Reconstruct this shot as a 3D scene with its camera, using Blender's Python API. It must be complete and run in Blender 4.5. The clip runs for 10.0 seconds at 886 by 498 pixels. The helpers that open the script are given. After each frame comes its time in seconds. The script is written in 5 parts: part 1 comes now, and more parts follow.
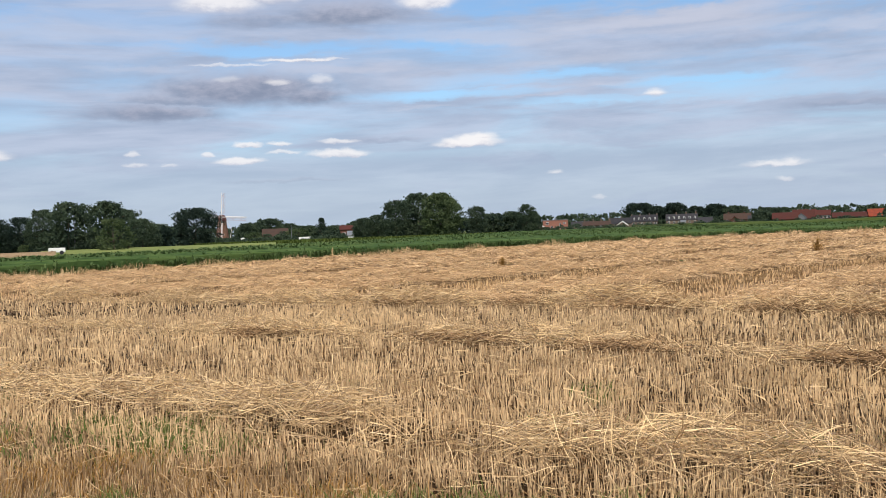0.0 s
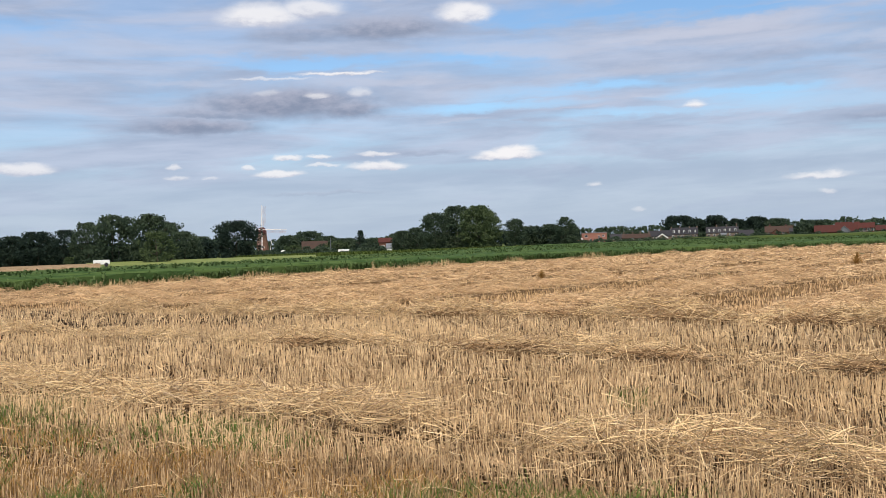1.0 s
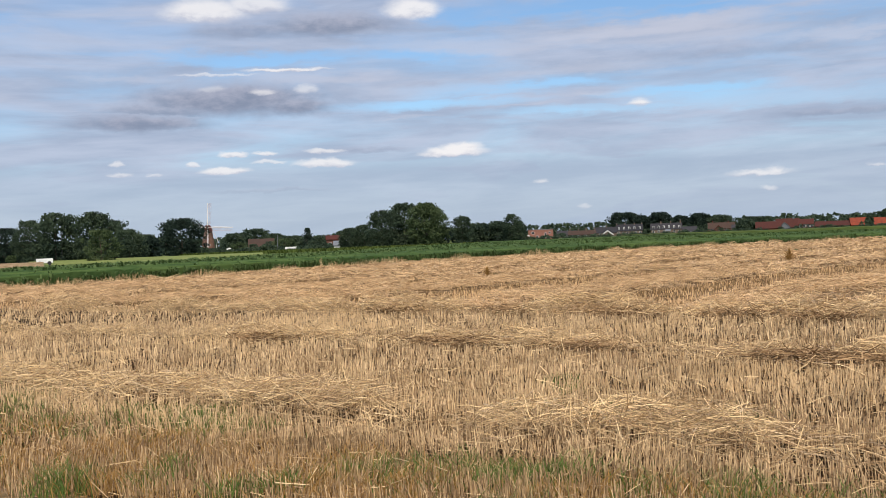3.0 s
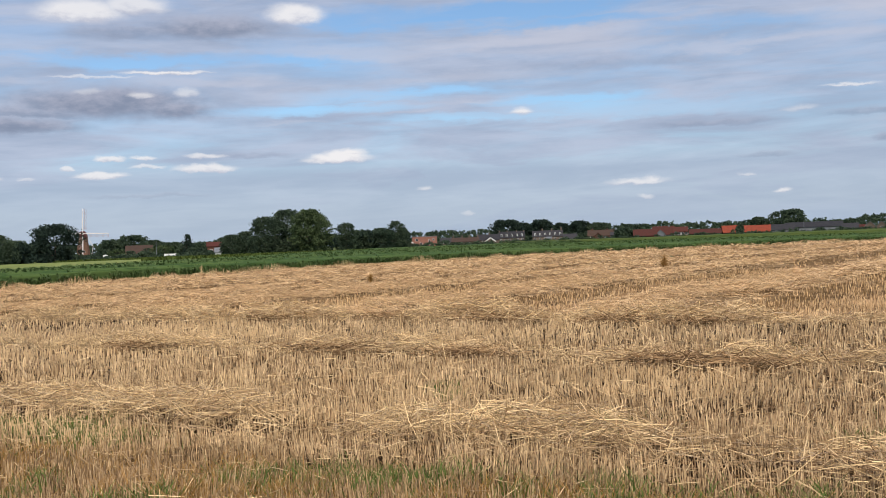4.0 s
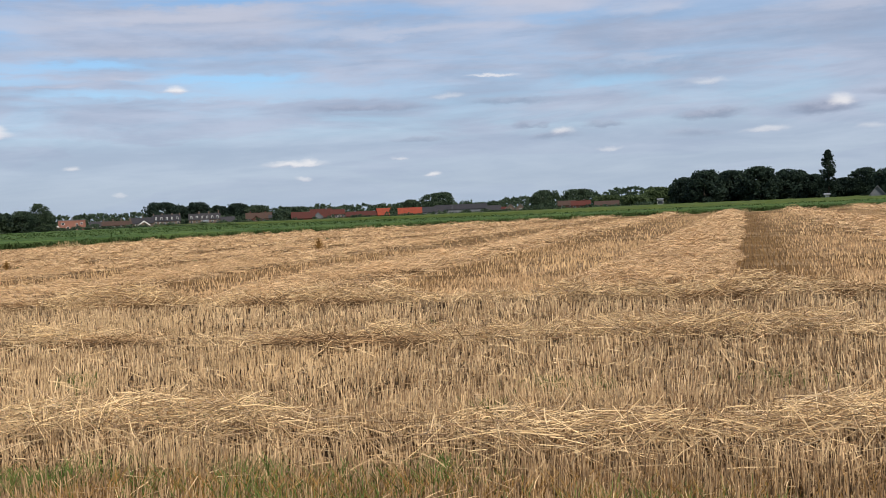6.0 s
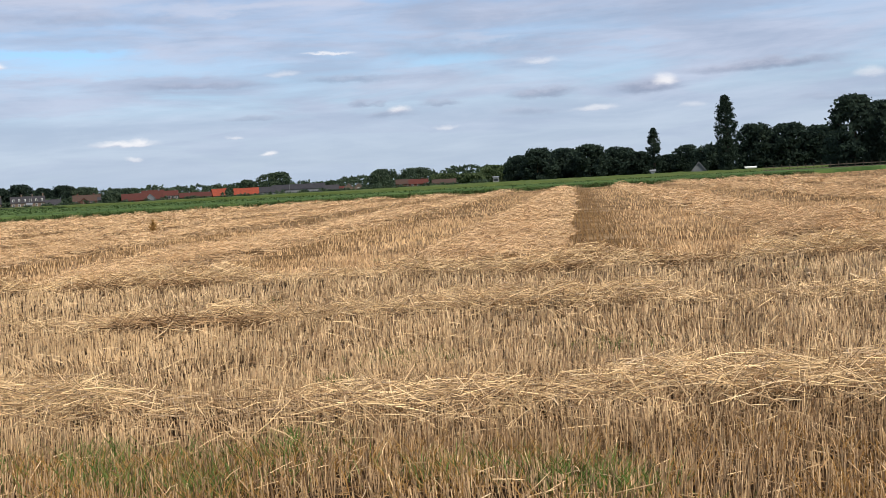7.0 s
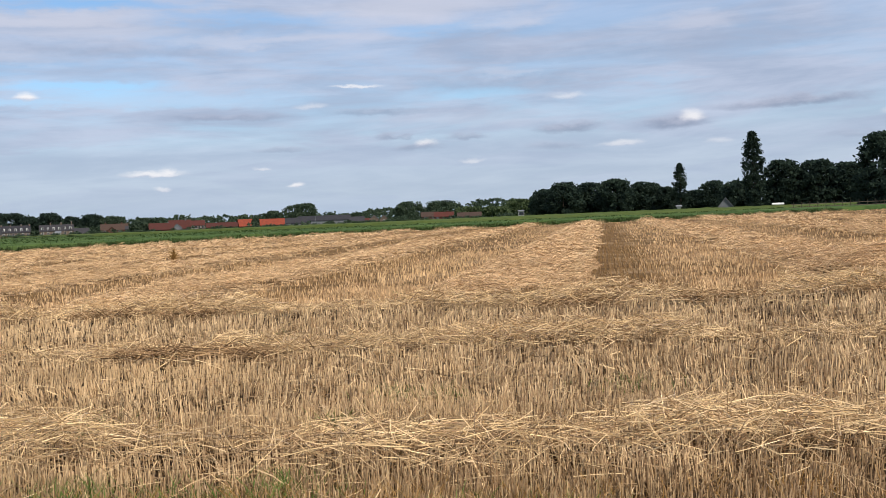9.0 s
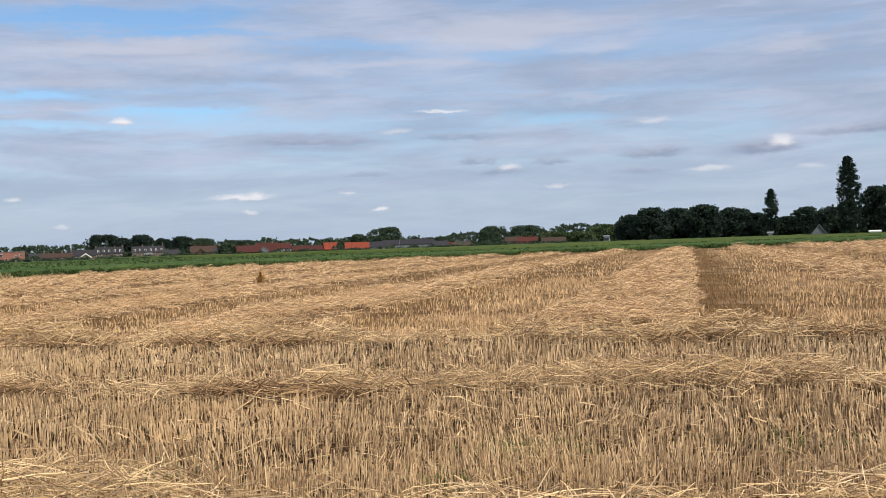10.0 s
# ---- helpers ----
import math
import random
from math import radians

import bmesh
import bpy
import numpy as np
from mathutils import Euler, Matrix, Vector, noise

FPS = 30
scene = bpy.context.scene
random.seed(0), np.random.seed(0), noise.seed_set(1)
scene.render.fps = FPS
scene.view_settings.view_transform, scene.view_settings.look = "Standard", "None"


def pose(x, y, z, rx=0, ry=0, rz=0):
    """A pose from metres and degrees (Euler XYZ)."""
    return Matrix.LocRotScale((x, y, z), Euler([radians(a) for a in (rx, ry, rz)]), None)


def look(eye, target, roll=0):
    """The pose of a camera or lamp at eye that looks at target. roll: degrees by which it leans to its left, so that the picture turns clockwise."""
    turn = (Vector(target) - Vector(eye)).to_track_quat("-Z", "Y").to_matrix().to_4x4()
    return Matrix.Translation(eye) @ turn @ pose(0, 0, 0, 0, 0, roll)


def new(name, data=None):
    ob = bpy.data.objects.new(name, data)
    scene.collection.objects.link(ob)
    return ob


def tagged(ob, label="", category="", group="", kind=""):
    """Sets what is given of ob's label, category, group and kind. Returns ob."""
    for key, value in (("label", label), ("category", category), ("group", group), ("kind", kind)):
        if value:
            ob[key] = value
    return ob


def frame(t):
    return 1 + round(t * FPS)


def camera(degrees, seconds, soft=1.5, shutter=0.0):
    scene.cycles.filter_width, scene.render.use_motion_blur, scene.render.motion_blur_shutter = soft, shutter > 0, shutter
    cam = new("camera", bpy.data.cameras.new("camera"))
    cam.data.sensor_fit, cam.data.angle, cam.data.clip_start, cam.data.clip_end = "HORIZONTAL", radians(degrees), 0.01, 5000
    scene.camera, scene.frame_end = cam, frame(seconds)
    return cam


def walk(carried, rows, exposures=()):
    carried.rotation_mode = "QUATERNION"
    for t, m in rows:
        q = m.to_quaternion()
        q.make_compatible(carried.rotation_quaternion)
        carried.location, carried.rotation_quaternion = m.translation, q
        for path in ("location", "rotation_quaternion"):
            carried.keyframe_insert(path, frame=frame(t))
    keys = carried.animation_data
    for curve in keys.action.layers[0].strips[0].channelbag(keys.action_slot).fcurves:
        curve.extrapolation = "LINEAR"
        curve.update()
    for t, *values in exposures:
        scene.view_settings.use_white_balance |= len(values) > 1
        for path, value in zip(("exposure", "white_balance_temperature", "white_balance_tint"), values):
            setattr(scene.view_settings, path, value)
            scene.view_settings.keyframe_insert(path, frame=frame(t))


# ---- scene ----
# ---- camera ----
cam = camera(45.28, 10.0, soft=0.5)
ROWS = [  # seconds, x, y, z, yaw, pitch, lean to the right
    (0.0, -0.000, 1.474, 1.550, -0.06, -0.97, 2.10),
    (0.5, -0.030, 1.329, 1.554, 0.56, -0.49, 2.00),
    (1.0, -0.068, 0.807, 1.576, 1.98, -0.22, 2.05),
    (1.5, -0.064, 0.201, 1.597, 3.01, -0.32, 2.10),
    (2.0, -0.064, -0.106, 1.598, 2.59, -0.54, 2.02),
    (3.5, -0.033, -0.100, 1.605, -3.66, -0.43, 2.29),
    (4.0, -0.018, -0.105, 1.602, -7.10, -0.35, 2.16),
    (4.5, 0.005, -0.131, 1.602, -11.28, -0.31, 2.03),
    (5.0, 0.034, -0.130, 1.608, -16.09, -0.53, 2.02),
    (5.5, 0.078, -0.145, 1.610, -20.65, -1.07, 2.11),
    (6.0, 0.140, -0.134, 1.611, -25.30, -2.02, 2.44),
    (7.5, -0.008, -0.344, 1.587, -35.60, -3.66, 3.14),
    (8.0, 0.046, -0.368, 1.574, -35.51, -3.28, 3.07),
    (8.5, 0.091, -0.392, 1.566, -34.35, -2.57, 2.84),
    (9.0, 0.385, 0.045, 1.552, -32.65, -1.72, 2.41),
    (9.5, 0.765, 0.867, 1.547, -30.77, -0.80, 1.94),
    (10.0, 0.791, 1.247, 1.564, -28.22, -0.23, 1.93),
]
walk(cam, [(t, pose(x, y, z, 0, 0, yaw) @ pose(0, 0, 0, 90 + pitch) @ pose(0, 0, 0, 0, 0, -lean))
           for t, x, y, z, yaw, pitch, lean in ROWS], exposures=[(0.0, 0.05), (2.0, 0.03), (4.5, -0.06), (5.3, -0.09), (6.2, 0.01), (7.5, 0.20), (8.7, 0.16), (9.5, 0.03), (10.0, 0.03)])

# ---- sky and sun ----
SUN_AZ, SUN_EL = -172.0, 50.0      # degrees: to the left of north (+y), above the horizon
SUN_POWER, SKY_POWER, CLOUD_POWER = 4.3, 0.125, 1.0


def toward(az, el=0.0):
    a, e = radians(az), radians(el)
    return Vector((-math.sin(a) * math.cos(e), math.cos(a) * math.cos(e), math.sin(e)))


def place(az, far):
    """A point on the ground: degrees to the left of +y, metres from the first eye."""
    d = toward(az)
    return d.x * far, d.y * far


sun_data = bpy.data.lights.new("sun", "SUN")
sun_data.energy, sun_data.angle, sun_data.color = SUN_POWER, radians(0.8), (1.0, 0.93, 0.82)
sun = new("sun", sun_data)
sun.matrix_world = look((0, 0, 50), Vector((0, 0, 50)) - toward(SUN_AZ, SUN_EL))


class Graph:
    """Short hand for node trees."""

    def __init__(self, tree):
        self.tree = tree

    def node(self, kind, **settings):
        n = self.tree.nodes.new(kind)
        for key, value in settings.items():
            setattr(n, key, value)
        return n

    def link(self, value, socket):
        if isinstance(value, bpy.types.NodeSocket):
            self.tree.links.new(value, socket)
        else:
            socket.default_value = value

    def math(self, op, a, b=0.0, c=0.0, clamp=False):
        n = self.node("ShaderNodeMath", operation=op, use_clamp=clamp)
        for value, socket in zip((a, b, c), n.inputs):
            self.link(value, socket)
        return n.outputs[0]

    def vec(self, op, a, b=None):
        n = self.node("ShaderNodeVectorMath", operation=op)
        self.link(a, n.inputs[0])
        if b is not None:
            self.link(b, n.inputs[1])
        return n.outputs[0]

    def xyz(self, x, y, z):
        n = self.node("ShaderNodeCombineXYZ")
        for value, socket in zip((x, y, z), n.inputs):
            self.link(value, socket)
        return n.outputs[0]

    def split(self, v):
        n = self.node("ShaderNodeSeparateXYZ")
        self.link(v, n.inputs[0])
        return n.outputs

    def noise(self, v, scale, detail=4.0, rough=0.55, warp=0.0):
        n = self.node("ShaderNodeTexNoise")
        self.link(v, n.inputs["Vector"])
        n.inputs["Scale"].default_value, n.inputs["Detail"].default_value = scale, detail
        n.inputs["Roughness"].default_value, n.inputs["Distortion"].default_value = rough, warp
        return n.outputs["Fac"]

    def ramp(self, x, lo, hi, a=0.0, b=1.0, smooth=True):
        n = self.node("ShaderNodeMapRange", interpolation_type="SMOOTHSTEP" if smooth else "LINEAR")
        for value, socket in zip((x, lo, hi, a, b), n.inputs):
            self.link(value, socket)
        return n.outputs[0]

    def mix(self, fac, a, b):
        n = self.node("ShaderNodeMix", data_type="RGBA")
        self.link(fac, n.inputs[0])
        self.link(a if isinstance(a, bpy.types.NodeSocket) else (*a, 1.0), n.inputs[6])
        self.link(b if isinstance(b, bpy.types.NodeSocket) else (*b, 1.0), n.inputs[7])
        return n.outputs[2]


# white heaps of cloud: azimuth, elevation, half width, half height (degrees), brightness
HEAPS = [
    (10.2, 4.89, 0.82, 0.21, 0.85), (8.5, 4.93, 0.73, 0.15, 0.8), (5.3, 4.96, 1.07, 0.18, 0.7), (5.3, 4.3, 1.68, 0.3, 0.85), (8.3, 4.48, 0.91, 0.15, 0.6), (10.6, 4.03, 1.37, 0.27, 0.85), (12.2, 4.45, 0.4, 0.18, 0.7),
    (16.1, 4.5, 0.43, 0.15, 0.6), (15.9, 3.94, 0.67, 0.18, 0.5), (14.2, 3.9, 0.46, 0.12, 0.4), (23.5, 4.45, 1.77, 0.43, 0.75), (-1.6, 4.66, 1.89, 0.34, 1), (-2, 4.85, 1.28, 0.4, 1), (8.5, 8.13, 0.67, 0.24, 0.55),
    (6.1, 8.25, 0.67, 0.34, 0.5), (11.2, 8.32, 0.79, 0.27, 0.3), (7.2, 9.29, 2.29, 0.14, 0.9), (10.8, 9.08, 2.13, 0.11, 0.5), (11.3, 12.19, 2.29, 0.85, 0.85), (8.6, 12.57, 1.83, 0.67, 0.75), (0.3, 12.15, 1.59, 0.73, 0.9),
    (4.9, 13.6, 6.71, 1.04, 0.75),
]
HEAPS_EAST = [
    (-11.6, 6.84, 0.61, 0.27, 0.9), (-17.6, 2.8, 1.68, 0.21, 0.75), (-18.3, 2.9, 0.55, 0.24, 0.8), (-18, 2.01, 0.46, 0.15, 0.5), (-6.2, 2.89, 0.55, 0.15, 0.55), (-8.5, 1.5, 0.37, 0.11, 0.4), (-25, 1.99, 0.43, 0.18, 0.75),
    (-23.2, 2.97, 0.4, 0.12, 0.45), (-31.9, 4.01, 0.61, 0.27, 0.65), (-28.4, 7.14, 1.46, 0.12, 0.7), (-46.1, 4.69, 0.73, 0.4, 0.75), (-42.4, 3.47, 1.22, 0.24, 0.5), (-32.1, 4.01, 0.49, 0.27, 0.45), (-34.4, 2.94, 0.67, 0.15, 0.4),
    (-56.1, 4.34, 0.79, 0.34, 0.4), (-39.6, 6.16, 1.04, 0.21, 0.4), (-25.9, 6.14, 1.04, 0.18, 0.35), (-47.4, 3.37, 0.73, 0.18, 0.3),
]
# broad lit sheets and streaks
GLOWS = [
    (21.6, 10.64, 7.93, 1.04, 0.5), (22.6, 7.83, 2.9, 0.43, 0.35), (5.1, 8.82, 3.96, 0.49, 0.6), (0.3, 8.03, 5.18, 0.49, 0.35), (-11.7, 10.63, 7.01, 0.61, 0.85), (-4.3, 10.26, 7.01, 0.55, 0.6), (-8.7, 8.83, 6.1, 0.4, 0.5),
    (-9.9, 7.44, 2.59, 0.21, 0.55), (-5.7, 6.89, 2.29, 0.15, 0.4), (0.6, 6.67, 1.83, 0.15, 0.4), (15.8, 8.79, 3.35, 0.27, 0.4), (-23, 9.69, 7.01, 0.34, 0.55), (-31.5, 11.1, 7.01, 1.1, 0.8), (-36.7, 9.97, 2.74, 0.43, 0.6),
    (-36.4, 7.56, 2.44, 0.24, 0.6), (-15.6, 10.09, 6.1, 0.67, 0.55), (-45.9, 9.67, 2.74, 0.43, 0.6), (-37.1, 7.52, 1.83, 0.18, 0.5), (-33.9, 5.28, 6.1, 0.61, 0.3),
]
# grey banks and shaded undersides: the same, and darkness
BANKS = [
    (10, 7.8, 5.49, 0.99, 1), (14.7, 6.63, 3.35, 0.5, 0.95), (6.7, 7.43, 2.13, 0.66, 0.95), (13.3, 7.32, 3.66, 0.58, 0.75), (4.7, 11.52, 3.96, 0.73, 0.95), (9, 11.31, 3.05, 0.52, 0.6), (2.5, 5.02, 1.89, 0.18, 0.35),
    (8.1, 3.02, 3.35, 0.12, 0.25), (-16.4, 9.2, 5.18, 0.4, 0.35), (-21.7, 5.72, 3.35, 0.21, 0.45), (-29.4, 5.76, 2.59, 0.24, 0.5), (-29.9, 4.41, 0.61, 0.18, 0.5), (-30.9, 4.44, 0.46, 0.12, 0.4), (-24.6, 3.93, 1.37, 0.18, 0.35),
    (-51.1, 5.17, 3.81, 0.34, 0.75), (-40, 4.56, 1.89, 0.34, 0.7), (-45.2, 4.48, 1.68, 0.4, 0.75), (-30.2, 4.4, 0.61, 0.12, 0.5), (-34, 4.31, 1.1, 0.18, 0.5), (-31.8, 3.78, 1.04, 0.27, 0.5), (-38.6, 3.56, 1.68, 0.27, 0.35),
    (-29.8, 5.79, 2.59, 0.21, 0.4), (-35.9, 7.2, 5.79, 0.79, 0.3), (-41.4, 8.5, 7.32, 0.79, 0.25), (-54.9, 3.32, 2.44, 0.24, 0.3),
]
# rents through which the blue shows
RENTS = [
    (23.2, 11.42, 3.35, 0.73, 0.85), (9, 10, 5.79, 0.4, 1), (0.2, 9.89, 3.96, 0.3, 0.5), (-3.2, 11.84, 3.66, 0.61, 0.9), (-14.6, 11.42, 6.71, 0.3, 0.8), (-6.7, 8.14, 4.57, 0.27, 0.7), (-1.2, 7.28, 5.49, 0.3, 0.75),
    (-14.4, 7.33, 4.57, 0.3, 0.7), (-9.5, 6.5, 7.32, 0.27, 0.55), (-9.8, 12.1, 10.06, 0.67, 1), (-23, 10.77, 6.1, 0.43, 0.6), (-3.4, 7.93, 4.88, 0.37, 0.6), (-18.4, 6.55, 7.93, 0.37, 0.5), (-35, 6.62, 3.96, 0.3, 0.4),
    (-16.2, 6.8, 5.79, 0.55, 0.6), (-33, 9.98, 3.66, 0.37, 0.5), (-35.9, 7.53, 3.96, 0.18, 0.4), (-44.3, 6.84, 3.66, 0.21, 0.3),
]


def patches(name, table, outer, inner, flat_base=1.0):
    """A node group: the strongest of a table's soft patches, and how high in its patch each spot lies."""
    group = bpy.data.node_groups.new(name, "ShaderNodeTree")
    group.interface.new_socket("Spot", in_out="INPUT", socket_type="NodeSocketVector")
    for out in ("Amount", "Rise"):
        group.interface.new_socket(out, in_out="OUTPUT", socket_type="NodeSocketFloat")
    g = Graph(group)
    spot = g.node("NodeGroupInput").outputs[0]
    total = high = None
    for a, e, w, h, strength in table:
        n = g.node("ShaderNodeVectorMath", operation="MULTIPLY_ADD")
        g.link(spot, n.inputs[0])
        n.inputs[1].default_value, n.inputs[2].default_value = (1 / w, 1 / h, 0), (-a / w, -e / h, 0)
        off = n.outputs[0]
        shape = g.vec("MAXIMUM", off, g.vec("MULTIPLY", off, (-1.0, -flat_base, 0.0)))
        far = g.node("ShaderNodeVectorMath", operation="LENGTH")
        g.link(shape, far.inputs[0])
        b = g.ramp(far.outputs["Value"], outer, inner, 0.0, strength)
        dot = g.node("ShaderNodeVectorMath", operation="DOT_PRODUCT")
        g.link(off, dot.inputs[0])
        dot.inputs[1].default_value = (0, 0.5, 0)
        t = g.math("MULTIPLY", b, g.math("ADD", dot.outputs["Value"], 0.5, clamp=True))
        total = b if total is None else g.math("MAXIMUM", total, b)
        high = t if high is None else g.math("MAXIMUM", high, t)
    end = g.node("NodeGroupOutput")
    g.link(total, end.inputs[0])
    g.link(g.math("DIVIDE", high, g.math("MAXIMUM", total, 0.001)), end.inputs[1])
    return group


def build_sky():
    tables = [patches("heaps", HEAPS, 1.25, 0.5, 1.8), patches("heaps_east", HEAPS_EAST, 1.3, 0.2, 1.6), patches("glows", GLOWS, 1.3, 0.2, 1.4),
              patches("banks", BANKS, 1.4, 0.3, 1.2), patches("rents", RENTS, 1.4, 0.2)]
    world = bpy.data.worlds.new("sky")
    scene.world = world
    world.use_nodes = True
    g = Graph(world.node_tree)
    g.tree.nodes.clear()
    way = g.vec("NORMALIZE", g.node("ShaderNodeTexCoord").outputs["Generated"])
    x, y, z = g.split(way)
    air = g.node("ShaderNodeTexSky", sky_type="NISHITA", sun_disc=False, sun_elevation=radians(SUN_EL),
                 sun_rotation=radians(-SUN_AZ), air_density=1.0, dust_density=0.4, ozone_density=3.0)
    blue = g.vec("MULTIPLY", air.outputs[0], (SKY_POWER * 0.86, SKY_POWER * 0.97, SKY_POWER * 1.06))
    az = g.math("MULTIPLY", g.math("ARCTAN2", g.math("MULTIPLY", x, -1.0), y), 57.2958)
    el = g.math("MULTIPLY", g.math("ARCSINE", z), 57.2958)
    spot = g.xyz(az, el, 0.0)

    def drift(size, reach, detail, start):
        """A wandering offset, in degrees."""
        n = g.node("ShaderNodeTexNoise")
        g.link(g.vec("ADD", g.vec("MULTIPLY", spot, (*size, 0.0)), (start, start * 0.7, 1.0)), n.inputs["Vector"])
        n.inputs["Scale"].default_value, n.inputs["Detail"].default_value, n.inputs["Roughness"].default_value = 1.0, detail, 0.58
        return g.vec("MULTIPLY", g.vec("SUBTRACT", n.outputs["Color"], (0.5, 0.5, 0.5)), (*reach, 0.0))

    broad = drift((0.16, 0.75), (9.0, 1.7), 6.0, 4.0)
    fine = drift((0.9, 1.7), (0.9, 0.50), 5.0, 19.0)
    near = g.vec("ADD", spot, fine)
    loose = g.vec("ADD", near, broad)
    half = g.vec("ADD", near, g.vec("MULTIPLY", broad, (0.35, 0.35, 0.0)))

    def sown(tree, where):
        n = g.node("ShaderNodeGroup", node_tree=tree)
        g.link(where, n.inputs[0])
        return n.outputs[0], n.outputs[1]

    # the thin sheet of cloud, in long streaks that lean a little
    lean = g.math("ADD", el, g.math("MULTIPLY", az, 0.012))
    wide = g.xyz(g.math("MULTIPLY", az, 0.10), g.math("MULTIPLY", lean, 0.62), 0.0)
    sheet = g.noise(wide, 0.9, 7.0, 0.55, 0.5)
    shade = g.noise(g.vec("ADD", wide, (7.1, 3.3, 1.0)), 1.0, 7.0, 0.58, 0.4)
    streak = g.math("SUBTRACT", g.noise(g.xyz(g.math("MULTIPLY", az, 0.22), g.math("MULTIPLY", lean, 1.9), 8.0), 1.0, 6.0, 0.6, 0.5), 0.5)
    rents, _ = sown(tables[4], loose)
    cover = g.math("SUBTRACT", g.math("MAXIMUM", g.ramp(sheet, 0.30, 0.60, 0.50, 1.0), g.ramp(el, 6.5, 3.5, 0.0, 0.95)), g.math("MULTIPLY", rents, 0.95), clamp=True)
    tone = g.math("ADD", shade, g.math("MULTIPLY", streak, 0.35))
    grey = g.mix(g.ramp(tone, 0.30, 0.70), (0.362, 0.425, 0.570), (0.505, 0.558, 0.705))
    low = g.mix(g.ramp(g.math("ADD", tone, 0.0), 0.3, 0.7), (0.385, 0.460, 0.610), (0.470, 0.545, 0.685))
    pale = g.mix(g.ramp(el, 6.0, 1.5), grey, low)
    colour = g.mix(g.math("MULTIPLY", cover, 0.92), blue, pale)
    glow, _ = sown(tables[2], loose)
    colour = g.mix(g.math("MULTIPLY", glow, 0.80), colour, (0.595, 0.615, 0.725))
    dark, rise = sown(tables[3], half)
    lump = g.math("SUBTRACT", g.noise(g.vec("MULTIPLY", spot, (0.7, 1.6, 0.0)), 1.3, 5.0, 0.6), 0.5)
    colour = g.mix(dark, colour, g.mix(g.ramp(g.math("ADD", rise, g.math("MULTIPLY", lump, 1.4)), 0.15, 1.0), (0.245, 0.292, 0.408), (0.415, 0.440, 0.555)))
    for tree in tables[:2]:
        light, rise = sown(tree, near)
        puff = g.mix(g.ramp(g.math("ADD", rise, g.math("MULTIPLY", lump, 0.9)), 0.15, 0.65), (0.57, 0.585, 0.68), (0.90, 0.885, 0.90))
        colour = g.mix(light, colour, puff)
    # haze low down
    colour = g.mix(g.ramp(el, 2.2, -0.5, 0.0, 0.5), colour, (0.38, 0.49, 0.64))
    back = g.node("ShaderNodeBackground")
    g.link(colour, back.inputs["Color"])
    back.inputs["Strength"].default_value = CLOUD_POWER
    g.link(back.outputs[0], g.node("ShaderNodeOutputWorld").inputs["Surface"])


build_sky()


# ---- materials ----
def material(name, base, second=None, scale=1.0, rough=0.8, island=0.0, bump=0.0, bump_scale=30.0, translucent=0.0, metal=0.0,
             stretch=(1, 1, 1), third=None, spread=(0.35, 0.65), own=0.0, gloss=0.3):
    """A surface whose colour wanders between two or three tones, from piece to piece (island, own) and over the surface (scale, per metre)."""
    m = bpy.data.materials.new(name)
    m.use_nodes = True
    g = Graph(m.node_tree)
    shader = m.node_tree.nodes["Principled BSDF"]
    spot = g.node("ShaderNodeNewGeometry")
    where = g.vec("MULTIPLY", spot.outputs["Position"], stretch)
    colour = (*base, 1.0)
    second = second or tuple(c * 0.75 for c in base)
    fac = g.ramp(g.noise(where, scale, 5.0, 0.6), *spread)
    if island:
        fac = g.math("ADD", g.math("MULTIPLY", fac, 1.0 - island), g.math("MULTIPLY", spot.outputs["Random Per Island"], island))
    if own:
        fac = g.math("ADD", g.math("MULTIPLY", fac, 1.0 - own), g.math("MULTIPLY", g.node("ShaderNodeObjectInfo").outputs["Random"], own))
    colour = g.mix(fac, base, second)
    if third:
        broad = g.ramp(g.noise(g.vec("ADD", where, (13.0, 5.0, 2.0)), scale * 0.23, 3.0, 0.5), 0.48, 0.62)
        colour = g.mix(broad, colour, third)
    g.link(colour, shader.inputs["Base Color"])
    shader.inputs["Roughness"].default_value, shader.inputs["Metallic"].default_value = rough, metal
    shader.inputs["Specular IOR Level"].default_value = gloss
    if bump:
        b = g.node("ShaderNodeBump")
        b.inputs["Strength"].default_value, b.inputs["Distance"].default_value = bump, 0.05
        g.link(g.noise(where, bump_scale, 5.0, 0.65), b.inputs["Height"])
        g.link(b.outputs[0], shader.inputs["Normal"])
    if translucent:
        t = g.node("ShaderNodeBsdfTranslucent")
        g.link(colour, t.inputs["Color"])
        mixer = g.node("ShaderNodeMixShader")
        mixer.inputs[0].default_value = translucent
        g.link(shader.outputs[0], mixer.inputs[1])
        g.link(t.outputs[0], mixer.inputs[2])
        g.link(mixer.outputs[0], m.node_tree.nodes["Material Output"].inputs["Surface"])
    return m


